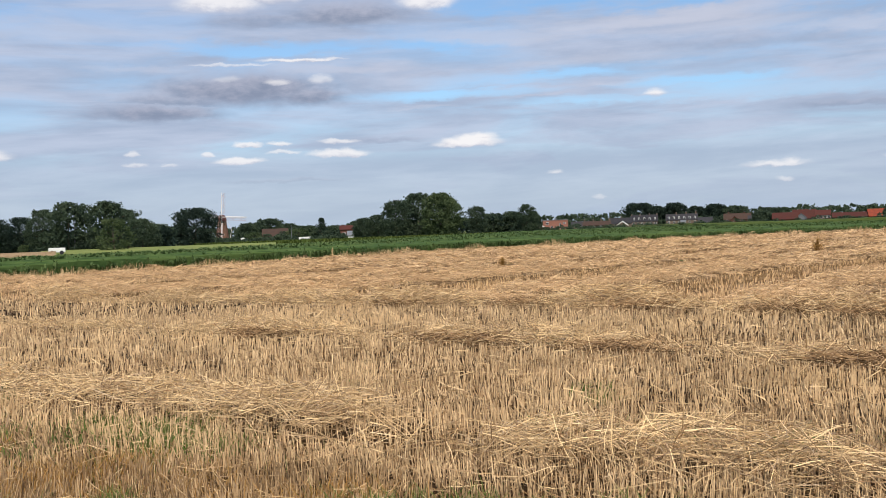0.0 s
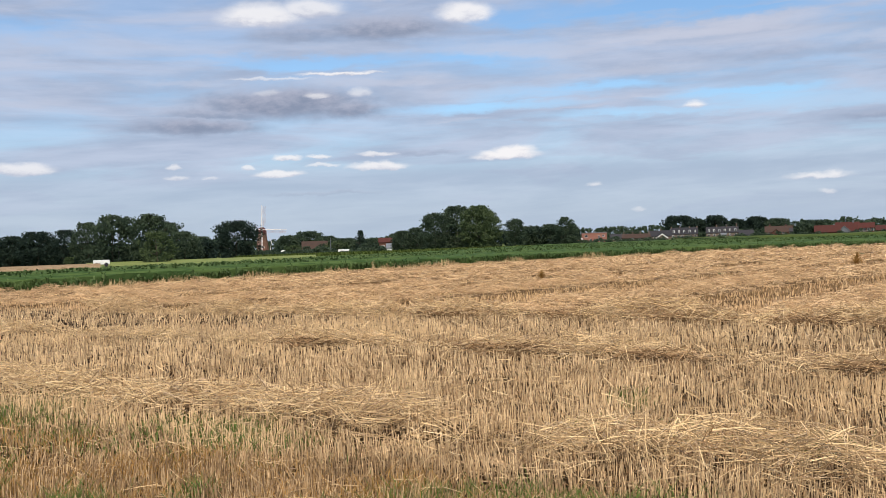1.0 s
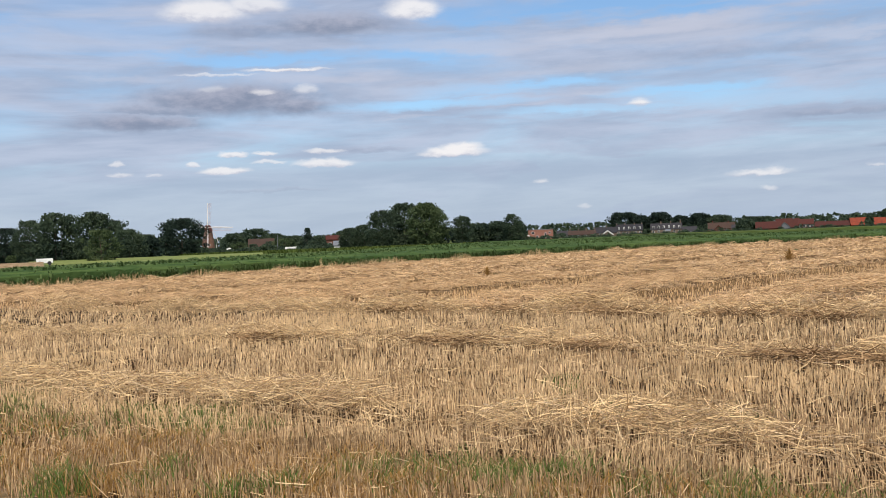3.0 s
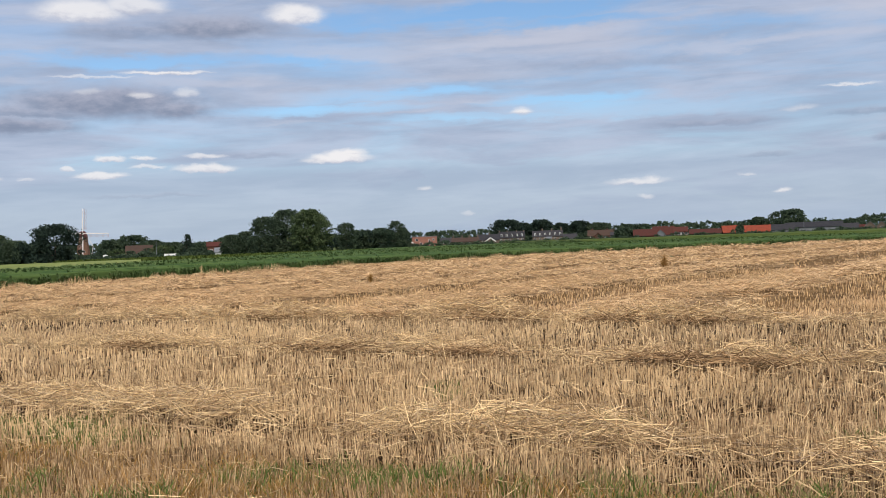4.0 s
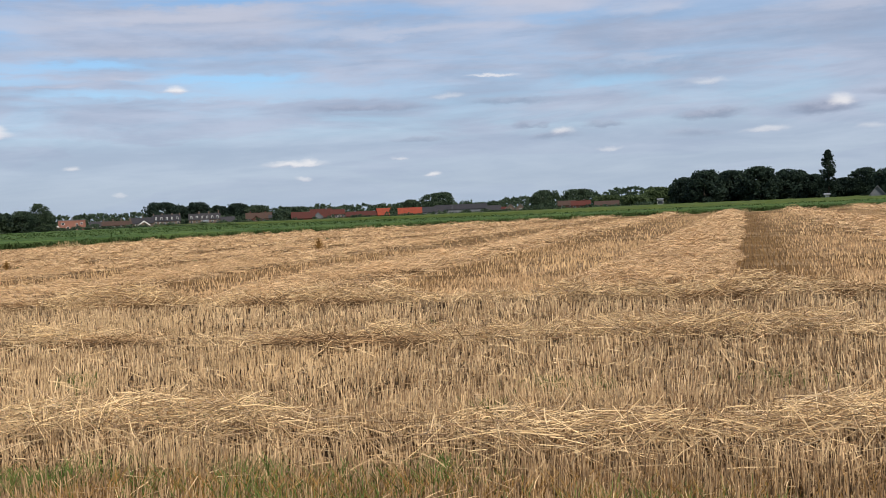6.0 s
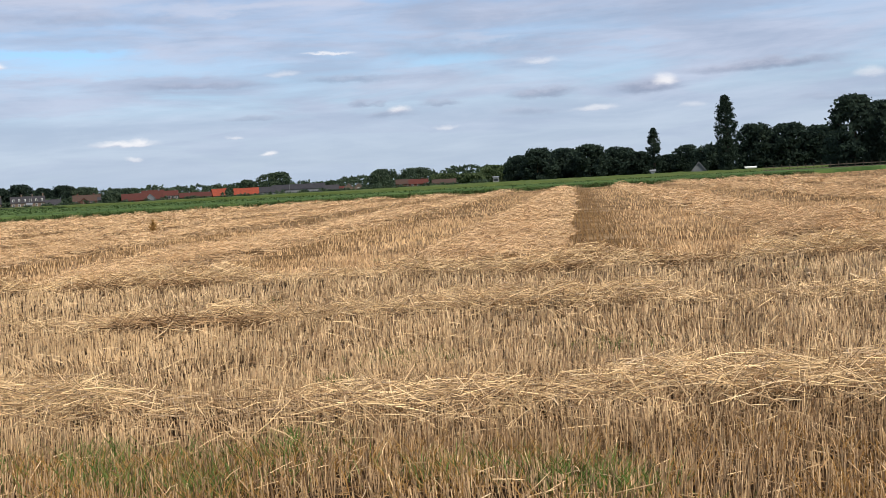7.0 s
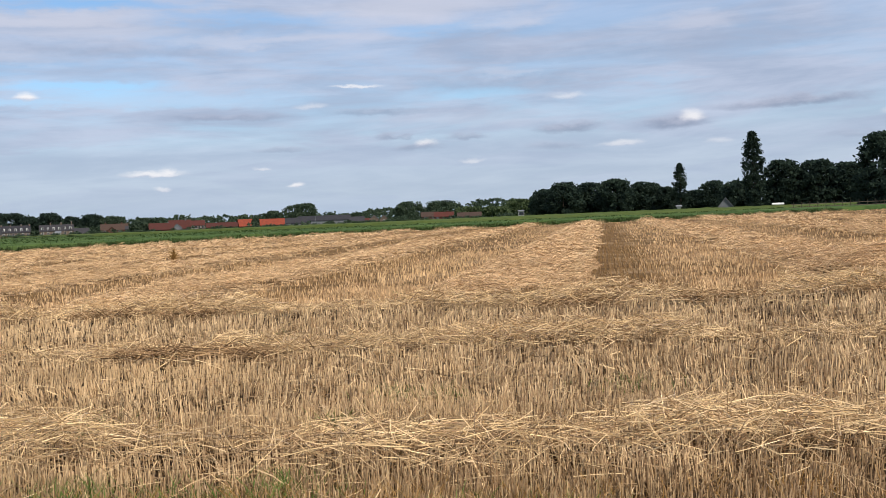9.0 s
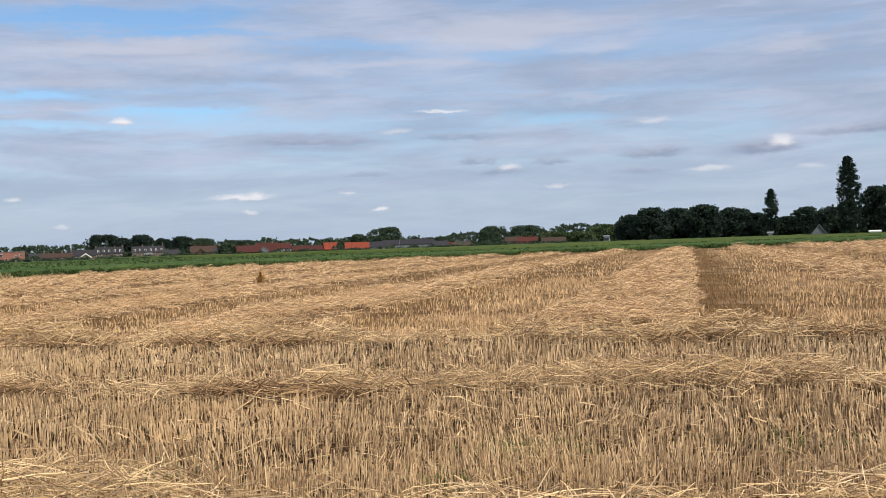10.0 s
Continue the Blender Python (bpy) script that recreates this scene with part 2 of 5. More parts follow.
M_EARTH = material("meadow_ground", (0.065, 0.088, 0.028), (0.11, 0.13, 0.045), 0.12, 0.95, bump=0.4, bump_scale=3.0, gloss=0.04)
# dark brown soil, its colour deepened for the shade between the stems
M_FIELD = material("shaded_stubble_ground", (0.050, 0.028, 0.013), (0.022, 0.013, 0.007), 3.0, 0.95, bump=0.8, bump_scale=22.0, third=(0.070, 0.041, 0.019), gloss=0.04)
M_CHAFF = material("chaff_ground", (0.19, 0.112, 0.050), (0.10, 0.058, 0.026), 2.0, 0.95, bump=0.8, bump_scale=22.0, third=(0.26, 0.17, 0.09), gloss=0.04)
M_SOIL = material("trodden_soil", (0.40, 0.28, 0.17), (0.26, 0.175, 0.10), 5.0, 0.95, bump=0.9, bump_scale=40.0, third=(0.23, 0.16, 0.08), gloss=0.04)
M_STUB = material("stubble_stem", (0.93, 0.665, 0.375), (0.27, 0.16, 0.08), 0.9, 0.5, island=0.8, translucent=0.06, third=(0.70, 0.48, 0.26), gloss=0.2)
M_STUB_BROWN = material("brown_stubble_stem", (0.38, 0.235, 0.105), (0.16, 0.093, 0.042), 0.7, 0.6, island=0.65, translucent=0.05, gloss=0.1)
M_STUB_FAN = material("tawny_stubble_stem", (0.88, 0.60, 0.33), (0.40, 0.245, 0.12), 0.8, 0.55, island=0.65, translucent=0.05, third=(0.72, 0.48, 0.25), gloss=0.1)
# weathered straw tone, which also paints the shade at the rows' feet
M_STRAW_OLD_SHADE = material("weathered_shade_straw", (0.46, 0.29, 0.145), (0.15, 0.088, 0.045), 1.2, 0.7, island=0.7, gloss=0.1)
M_CHAFF_BIT = material("chaff_bits", (0.46, 0.28, 0.13), (0.13, 0.075, 0.034), 1.2, 0.6, island=0.8, gloss=0.1)
M_STUB_EDGE = material("weathered_stubble_stem", (0.66, 0.44, 0.235), (0.13, 0.075, 0.038), 0.8, 0.6, island=0.8, translucent=0.05, gloss=0.1)
M_STRAW = material("cut_straw", (0.95, 0.68, 0.36), (0.27, 0.155, 0.072), 1.2, 0.4, island=0.85, translucent=0.04, gloss=0.3)
M_STRAW_FAR = material("windrow_straw", (0.95, 0.665, 0.375), (0.35, 0.207, 0.10), 1.0, 0.5, island=0.75, translucent=0.04, gloss=0.15)
M_WEED = material("dry_weed", (0.46, 0.25, 0.08), (0.30, 0.18, 0.06), 1.0, 0.7, island=0.6, translucent=0.2, gloss=0.1)
M_GRASS = material("green_grass", (0.085, 0.155, 0.030), (0.17, 0.20, 0.055), 2.0, 0.6, island=0.6, translucent=0.25, gloss=0.12)
M_CROP = material("crop_leaf", (0.055, 0.096, 0.032), (0.120, 0.168, 0.058), 0.12, 0.75, island=0.65, translucent=0.2, gloss=0.1)
M_CROP_TOP = material("crop_canopy", (0.034, 0.066, 0.020), (0.064, 0.104, 0.032), 0.6, 0.9, bump=1.0, bump_scale=3.0, third=(0.076, 0.116, 0.034), gloss=0.03)
M_CROP2 = material("pale_crop", (0.082, 0.105, 0.026), (0.046, 0.070, 0.018), 0.5, 0.9, island=0.4, bump=0.8, bump_scale=3.0, gloss=0.05)
# dark and deep leaf: distance haze is put in as a bluish tint
M_LEAF = material("hazy_dark_leaf", (0.042, 0.064, 0.044), (0.081, 0.109, 0.065), 0.25, 0.8, island=0.35, translucent=0.38, gloss=0.03)
M_LEAF2 = material("olive_leaf", (0.058, 0.087, 0.040), (0.101, 0.131, 0.062), 0.25, 0.8, island=0.35, translucent=0.38, gloss=0.03)
M_LEAF3 = material("hazy_deep_leaf", (0.025, 0.040, 0.033), (0.044, 0.064, 0.044), 0.25, 0.8, island=0.35, translucent=0.38, gloss=0.03)
M_MOWN = material("mown_grass", (0.20, 0.225, 0.075), (0.15, 0.18, 0.055), 0.3, 0.9, bump=0.4, bump_scale=6.0, gloss=0.05)
M_BARK = material("bark", (0.10, 0.08, 0.06), (0.05, 0.04, 0.03), 4.0, 0.9, bump=0.5)
M_BRICK = material("red_brick", (0.150, 0.068, 0.050), (0.105, 0.052, 0.040), 1.2, 0.9, bump=0.2, own=0.4, gloss=0.1)
M_BRICK2 = material("tan_brick", (0.19, 0.14, 0.108), (0.12, 0.092, 0.072), 1.2, 0.9, bump=0.2, own=0.4, gloss=0.1)
M_PINK = material("pale_red_brick", (0.30, 0.135, 0.10), (0.24, 0.115, 0.085), 1.2, 0.9, bump=0.2, gloss=0.1)
M_SLATE = material("slate_roof", (0.030, 0.030, 0.035), (0.052, 0.049, 0.052), 0.8, 0.85, own=0.5, gloss=0.05)
M_BROWN = material("brown_tile", (0.080, 0.048, 0.036), (0.055, 0.037, 0.030), 0.8, 0.85, own=0.5, gloss=0.1)
M_RED = material("red_tile", (0.090, 0.028, 0.021), (0.065, 0.026, 0.022), 0.8, 0.85, own=0.5, gloss=0.1)
M_ORANGE = material("orange_tile", (0.25, 0.054, 0.029), (0.18, 0.044, 0.027), 0.8, 0.85, gloss=0.1)
M_WHITE = material("white_paint", (0.78, 0.77, 0.74), (0.70, 0.69, 0.66), 1.0, 0.6)
M_GREY = material("grey_cladding", (0.19, 0.20, 0.215), (0.14, 0.148, 0.16), 0.5, 0.7, own=0.3, gloss=0.1)
M_GLASS = material("window_glass", (0.03, 0.035, 0.04), (0.05, 0.055, 0.06), 0.5, 0.12)
M_STEEL = material("galvanised_steel", (0.45, 0.45, 0.46), (0.36, 0.36, 0.37), 3.0, 0.45, metal=0.7)
M_WOOD = material("weathered_wood", (0.22, 0.17, 0.12), (0.15, 0.12, 0.09), 3.0, 0.85)
M_SAIL = material("sail_lattice", (0.50, 0.33, 0.31), (0.42, 0.27, 0.25), 1.0, 0.7)
M_STOCK = material("weathered_white_wood", (0.80, 0.76, 0.74), (0.70, 0.64, 0.62), 1.0, 0.8)
M_MILL = material("mill_brick", (0.17, 0.092, 0.064), (0.12, 0.07, 0.052), 0.9, 0.9, bump=0.3, bump_scale=8.0, third=(0.19, 0.12, 0.09), gloss=0.1)
M_CAP = material("mill_cap", (0.10, 0.035, 0.032), (0.10, 0.035, 0.03), 1.0, 0.7)


# ---- mesh helpers ----
def mesh_of(name, verts, quads, mat, smooth=False):
    """A mesh from arrays of points and four-cornered faces."""
    verts, quads = np.asarray(verts, np.float32), np.asarray(quads, np.int32)
    me = bpy.data.meshes.new(name)
    me.vertices.add(len(verts))
    me.vertices.foreach_set("co", verts.ravel())
    me.loops.add(quads.size)
    me.loops.foreach_set("vertex_index", quads.ravel())
    me.polygons.add(len(quads))
    me.polygons.foreach_set("loop_start", np.arange(0, quads.size, 4, dtype=np.int32))
    me.polygons.foreach_set("use_smooth", np.full(len(quads), smooth))
    me.update(calc_edges=True)
    me.materials.append(mat)
    return me


def thing(name, label, category, xy=(0, 0), z=0.0, turn=0.0, group="", kind=""):
    """An Empty at a thing's base, which parents its parts."""
    ob = tagged(new(name), label, category, group, kind)
    ob.matrix_basis = pose(xy[0], xy[1], z, 0, 0, turn)
    return ob


def part(name, bm, mat, parent, label="", smooth=False):
    """Links a bmesh as one mesh object under a thing or a part."""
    me = bpy.data.meshes.new(name)
    bm.to_mesh(me)
    bm.free()
    if smooth:
        for p in me.polygons:
            p.use_smooth = True
    me.materials.append(mat)
    ob = new(name, me)
    ob.parent = parent
    return tagged(ob, label)


def part_np(name, data, mat, parent, label="", smooth=False):
    ob = new(name, mesh_of(name, data[0], data[1], mat, smooth))
    ob.parent = parent
    return tagged(ob, label)


def box(bm, x0, x1, y0, y1, z0, z1, bevel=0.0):
    vs = [bm.verts.new((x, y, z)) for z in (z0, z1) for x, y in ((x0, y0), (x1, y0), (x1, y1), (x0, y1))]
    fs = [bm.faces.new([vs[i] for i in q]) for q in ((3, 2, 1, 0), (4, 5, 6, 7), (0, 1, 5, 4), (1, 2, 6, 5), (2, 3, 7, 6), (3, 0, 4, 7))]
    if bevel:
        bmesh.ops.bevel(bm, geom=list({e for f in fs for e in f.edges}), offset=bevel, segments=1, affect="EDGES")
    return bm


def prism(bm, outline, y0, y1):
    """An outline in x and z, drawn out along y."""
    a = [bm.verts.new((x, y0, z)) for x, z in outline]
    b = [bm.verts.new((x, y1, z)) for x, z in outline]
    n = len(outline)
    bm.faces.new(a)
    bm.faces.new(b[::-1])
    for i in range(n):
        bm.faces.new((a[(i + 1) % n], a[i], b[i], b[(i + 1) % n]))
    return bm


def rod(bm, a, b, r0, r1=None, sides=6):
    a, b = Vector(a), Vector(b)
    r1 = r0 if r1 is None else r1
    q = (b - a).to_track_quat("Z", "Y")
    rings = []
    for c, r in ((a, r0), (b, r1)):
        rings.append([bm.verts.new(c + q @ Vector((r * math.cos(k * math.tau / sides), r * math.sin(k * math.tau / sides), 0))) for k in range(sides)])
    for k in range(sides):
        bm.faces.new((rings[0][k], rings[0][(k + 1) % sides], rings[1][(k + 1) % sides], rings[1][k]))
    bm.faces.new(rings[0][::-1])
    bm.faces.new(rings[1])
    return bm


def lathe(bm, profile, sides=24):
    """A body turned about z from rows of (radius, height)."""
    rings = [[bm.verts.new((r * math.cos(k * math.tau / sides), r * math.sin(k * math.tau / sides), z)) for k in range(sides)] for r, z in profile]
    for lo, hi in zip(rings, rings[1:]):
        for k in range(sides):
            bm.faces.new((lo[k], lo[(k + 1) % sides], hi[(k + 1) % sides], hi[k]))
    bm.faces.new(rings[0][::-1])
    bm.faces.new(rings[-1])
    return bm


rng = np.random.default_rng(7)


def unit(v):
    return v / np.maximum(np.linalg.norm(v, axis=-1, keepdims=True), 1e-9)


def strands(points, radii):
    """Three-sided stalks. points: (n, k, 3), along each stalk; radii: (n, k)."""
    n, k, _ = points.shape
    along = unit(points[:, -1] - points[:, 0])
    side = unit(np.cross(along, unit(rng.normal(size=(n, 3)))))
    other = np.cross(along, side)
    ang = np.arange(3) * math.tau / 3
    ring = side[:, None, :] * np.cos(ang)[None, :, None] + other[:, None, :] * np.sin(ang)[None, :, None]
    verts = points[:, :, None, :] + ring[:, None, :, :] * radii[:, :, None, None]
    base = (np.arange(n) * k * 3)[:, None, None, None]
    i = np.arange(k - 1)[None, :, None, None] * 3
    j = np.arange(3)[None, None, :, None]
    jn = (j + 1) % 3
    quads = np.concatenate([base + i + j, base + i + jn, base + i + 3 + jn, base + i + 3 + j], axis=3)
    return verts.reshape(-1, 3), quads.reshape(-1, 4)


def ribbons(points, widths, across=None):
    """Flat blades. points: (n, k, 3); widths: (n, k)."""
    n, k, _ = points.shape
    along = unit(points[:, -1] - points[:, 0])
    side = unit(np.cross(along, unit(rng.normal(size=(n, 3))))) if across is None else across
    verts = np.stack([points - side[:, None, :] * widths[:, :, None] / 2, points + side[:, None, :] * widths[:, :, None] / 2], axis=2)
    base = (np.arange(n) * k * 2)[:, None, None]
    i = np.arange(k - 1)[None, :, None] * 2
    quads = np.concatenate([base + i, base + i + 1, base + i + 3, base + i + 2], axis=2)
    return verts.reshape(-1, 3), quads.reshape(-1, 4)


def joined(parts):
    verts, quads, n = [], [], 0
    for v, q in parts:
        verts.append(v)
        quads.append(q + n)
        n += len(v)
    return np.concatenate(verts), np.concatenate(quads)


def stuff(name, data, mat, label, category):
    return tagged(new(name, mesh_of(name, data[0], data[1], mat)), label, category, kind="stuff")


# the field's own axes: U along its near edge, V away from it
COS, SIN = math.cos(radians(35.0)), math.sin(radians(35.0))


def field(u, v):
    return COS * u + SIN * v, -SIN * u + COS * v


def field_uv(x, y):
    return COS * x - SIN * y, SIN * x + COS * y


def smooth_noise(x, y, size, seed=0):
    """Soft noise from -1 to 1 over the plan."""
    total = np.zeros_like(x)
    r = np.random.default_rng(seed)
    for k in range(7):
        a, s, p = r.uniform(0, math.tau), r.uniform(0.6, 1.7) / size, r.uniform(0, math.tau)
        total = total + np.sin((x * math.cos(a) + y * math.sin(a)) * s * math.tau + p)
    return total / 3.5


# the swaths run away from the headland in this direction
SW = toward(-41.3)
SWN = Vector((SW.y, -SW.x, 0.0))
SWATHS = [-42.2, -35.4, -28.6, -21.8, -15.1, -8.6, -1.6, 5.4, 12.4, 19.4]
BROAD = {-1.6: 1.5}                                # half the width of the broad swath; the others 1.1
DARK_SIDE = {-1.6: 1.0, 5.4: 0.6, 12.4: 0.6}       # how brown the clean strip beside a swath is
# the three rows along the headland: V at several U, from left to right
HEAD_ROWS = [
    ((-18, 8.4), (-13.4, 8.0), (-10, 7.55), (-7.5, 7.7), (-6, 7.3), (-3, 7.4), (-2, 7.1), (0.7, 6.85), (1.6, 7.0), (8, 6.7)),
    ((-24, 12.9), (-14.6, 12.85), (-8.5, 13.1), (-6, 12.75), (-3.4, 12.35), (1.0, 12.5), (3.7, 12.1), (11, 12.0)),
    ((-26, 18.3), (-13.7, 18.2), (-11, 18.6), (-6, 18.2), (-4.5, 17.6), (-2, 18.3), (1.4, 17.2), (6.9, 17.8), (14, 18.0)),
]
HEAD_END = 18.8


def row_line(k, u):
    return np.interp(u, [p[0] for p in HEAD_ROWS[k]], [p[1] for p in HEAD_ROWS[k]])


CROP_EDGE = [(-60.0, -5.0), (-38.0, 27.0), (-20.0, 56.5), (-10.0, 74.0), (5.0, 91.0), (19.0, 99.0), (35.0, 104.0), (60.0, 108.5), (80.0, 104.0), (97.0, 96.0), (112.0, 93.0), (150.0, 100.0), (230.0, 128.0), (330.0, 170.0)]


def edge_y(x):
    return np.interp(x, [p[0] for p in CROP_EDGE], [p[1] for p in CROP_EDGE])


# ---- ground ----
def build_ground():
    radii = [0, 10, 30, 80, 200, 500, 1200, 2600, 4600]
    n = 48
    bm = bmesh.new()
    mid = bm.verts.new((0, 0, -0.03))
    rings = [[bm.verts.new((r * math.sin(k * math.tau / n), r * math.cos(k * math.tau / n), -0.03)) for k in range(n)] for r in radii[1:]]
    for k in range(n):
        bm.faces.new((mid, rings[0][(k + 1) % n], rings[0][k]))
        for lo, hi in zip(rings, rings[1:]):
            bm.faces.new((lo[k], lo[(k + 1) % n], hi[(k + 1) % n], hi[k]))
    bmesh.ops.recalc_face_normals(bm, faces=bm.faces)
    me = bpy.data.meshes.new("ground")
    bm.to_mesh(me)
    bm.free()
    me.materials.append(M_EARTH)
    tagged(new("ground", me), "flat green meadow and farmland reaching the horizon", "ground", kind="structure")
    # the stubble field, up to the crop's edge
    xs = np.concatenate([np.linspace(-60, 120, 181), np.linspace(125, 330, 42)])
    rows = 60
    f = np.linspace(0, 1, rows) ** 1.6
    near = np.maximum(-70.0, (4.2 - SIN * xs) / COS)
    grid = np.stack([np.stack([xs, near + (edge_y(xs) - near) * s, np.zeros_like(xs)], -1) for s in f])
    _, vv = field_uv(grid[..., 0], grid[..., 1])
    relief = 0.03 * smooth_noise(grid[..., 0], grid[..., 1], 2.5, 3)
    grid[..., 2] = relief
    ny, nx = grid.shape[:2]
    idx = np.arange(ny * nx).reshape(ny, nx)
    quads = np.stack([idx[:-1, :-1], idx[:-1, 1:], idx[1:, 1:], idx[1:, :-1]], -1).reshape(-1, 4)
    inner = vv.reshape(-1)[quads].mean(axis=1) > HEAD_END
    for name, mask, mat, label in (("headland_ground", ~inner, M_FIELD, "dry dark soil under the headland stubble, deepened for shade between the stems"), ("field_ground", inner, M_CHAFF, "tawny chaff-littered soil of a harvested grain field")):
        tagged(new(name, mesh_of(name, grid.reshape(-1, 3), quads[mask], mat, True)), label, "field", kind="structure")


build_ground()


def build_path():
    """Trodden soil along the field's near edge, where the viewer stands."""
    us, vs = np.linspace(-60, 60, 241), np.linspace(-4.0, 4.9, 40)
    u, v = np.meshgrid(us, vs)
    x, y = field(u, v + np.where(v > 4.5, 0.25 * smooth_noise(u, u * 0, 3.0, 15), 0))
    z = 0.012 * smooth_noise(x, y, 1.1, 16) + np.interp(v, [-4, 4.0, 4.9], [0.02, 0.02, -0.06])
    idx = np.arange(u.size).reshape(u.shape)
    quads = np.stack([idx[:-1, :-1], idx[:-1, 1:], idx[1:, 1:], idx[1:, :-1]], -1).reshape(-1, 4)
    tagged(new("path", mesh_of("path", np.stack([x, y, z], -1).reshape(-1, 3), quads, M_SOIL, True)), "dry trodden soil path along the field edge", "path", kind="structure")


build_path()


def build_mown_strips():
    for a0, a1, r0, r1, mat, label in ((20.5, 8.8, 186, 206, M_MOWN, "pale lime strip of mown grass, tilted up to show above the crop"), (27.5, 19.8, 168, 180, M_SOIL, "pale bare track beside the meadow trees")):
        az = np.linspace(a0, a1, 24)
        # the rise is added, so that the strips show above the crop
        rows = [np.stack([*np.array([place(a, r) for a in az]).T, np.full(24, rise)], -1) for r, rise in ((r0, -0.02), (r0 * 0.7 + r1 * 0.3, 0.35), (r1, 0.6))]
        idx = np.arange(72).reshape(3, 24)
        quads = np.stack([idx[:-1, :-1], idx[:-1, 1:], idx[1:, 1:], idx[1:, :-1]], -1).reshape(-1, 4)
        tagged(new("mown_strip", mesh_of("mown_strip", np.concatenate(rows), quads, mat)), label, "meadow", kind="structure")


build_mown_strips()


# ---- stubble ----
def polar(count, r0, r1, a0=29.0, a1=-66.0):
    """Places over a sector of the plan, seen from the first eye."""
    a = np.radians(rng.uniform(a1, a0, count))
    r = np.sqrt(rng.uniform(r0 * r0, r1 * r1, count))
    return -np.sin(a) * r, np.cos(a) * r


def bare(x, y):
    """How thin the standing stubble is under the rows."""
    u, v = field_uv(x, y)
    thin = np.zeros_like(x)
    for k in range(3):
        thin = np.maximum(thin, 0.45 * (np.abs(v - row_line(k, u)) < 0.4))
    n = x * SWN.x + y * SWN.y
    for n0 in SWATHS:
        thin = np.maximum(thin, 0.85 * ((np.abs(n - n0) < BROAD.get(n0, 1.1) - 0.2) & (v > HEAD_END)))
    return thin


def brown_strip(x, y, both=True):
    """Strips of darker, unlittered stubble beside the swaths."""
    n = x * SWN.x + y * SWN.y + 0.15 * smooth_noise(x, y, 6.0, 90)
    strip = np.zeros_like(x)
    for n0 in SWATHS:
        depth, edge = DARK_SIDE.get(n0, 0.45), n0 + BROAD.get(n0, 1.1)
        strip = np.maximum(strip, depth * np.clip(1.0 - (n - edge - 0.9) / 1.4, 0, 1) * (n > edge))
        if both:
            strip = np.maximum(strip, ((n > edge) & (n < edge + 2.2)) * 0.8)
            strip = np.maximum(strip, 0.7 * ((n > n0 - 3.9) & (n < n0 - BROAD.get(n0, 1.1) - 0.1)))
    return strip * (field_uv(x, y)[1] > HEAD_END + 0.5)


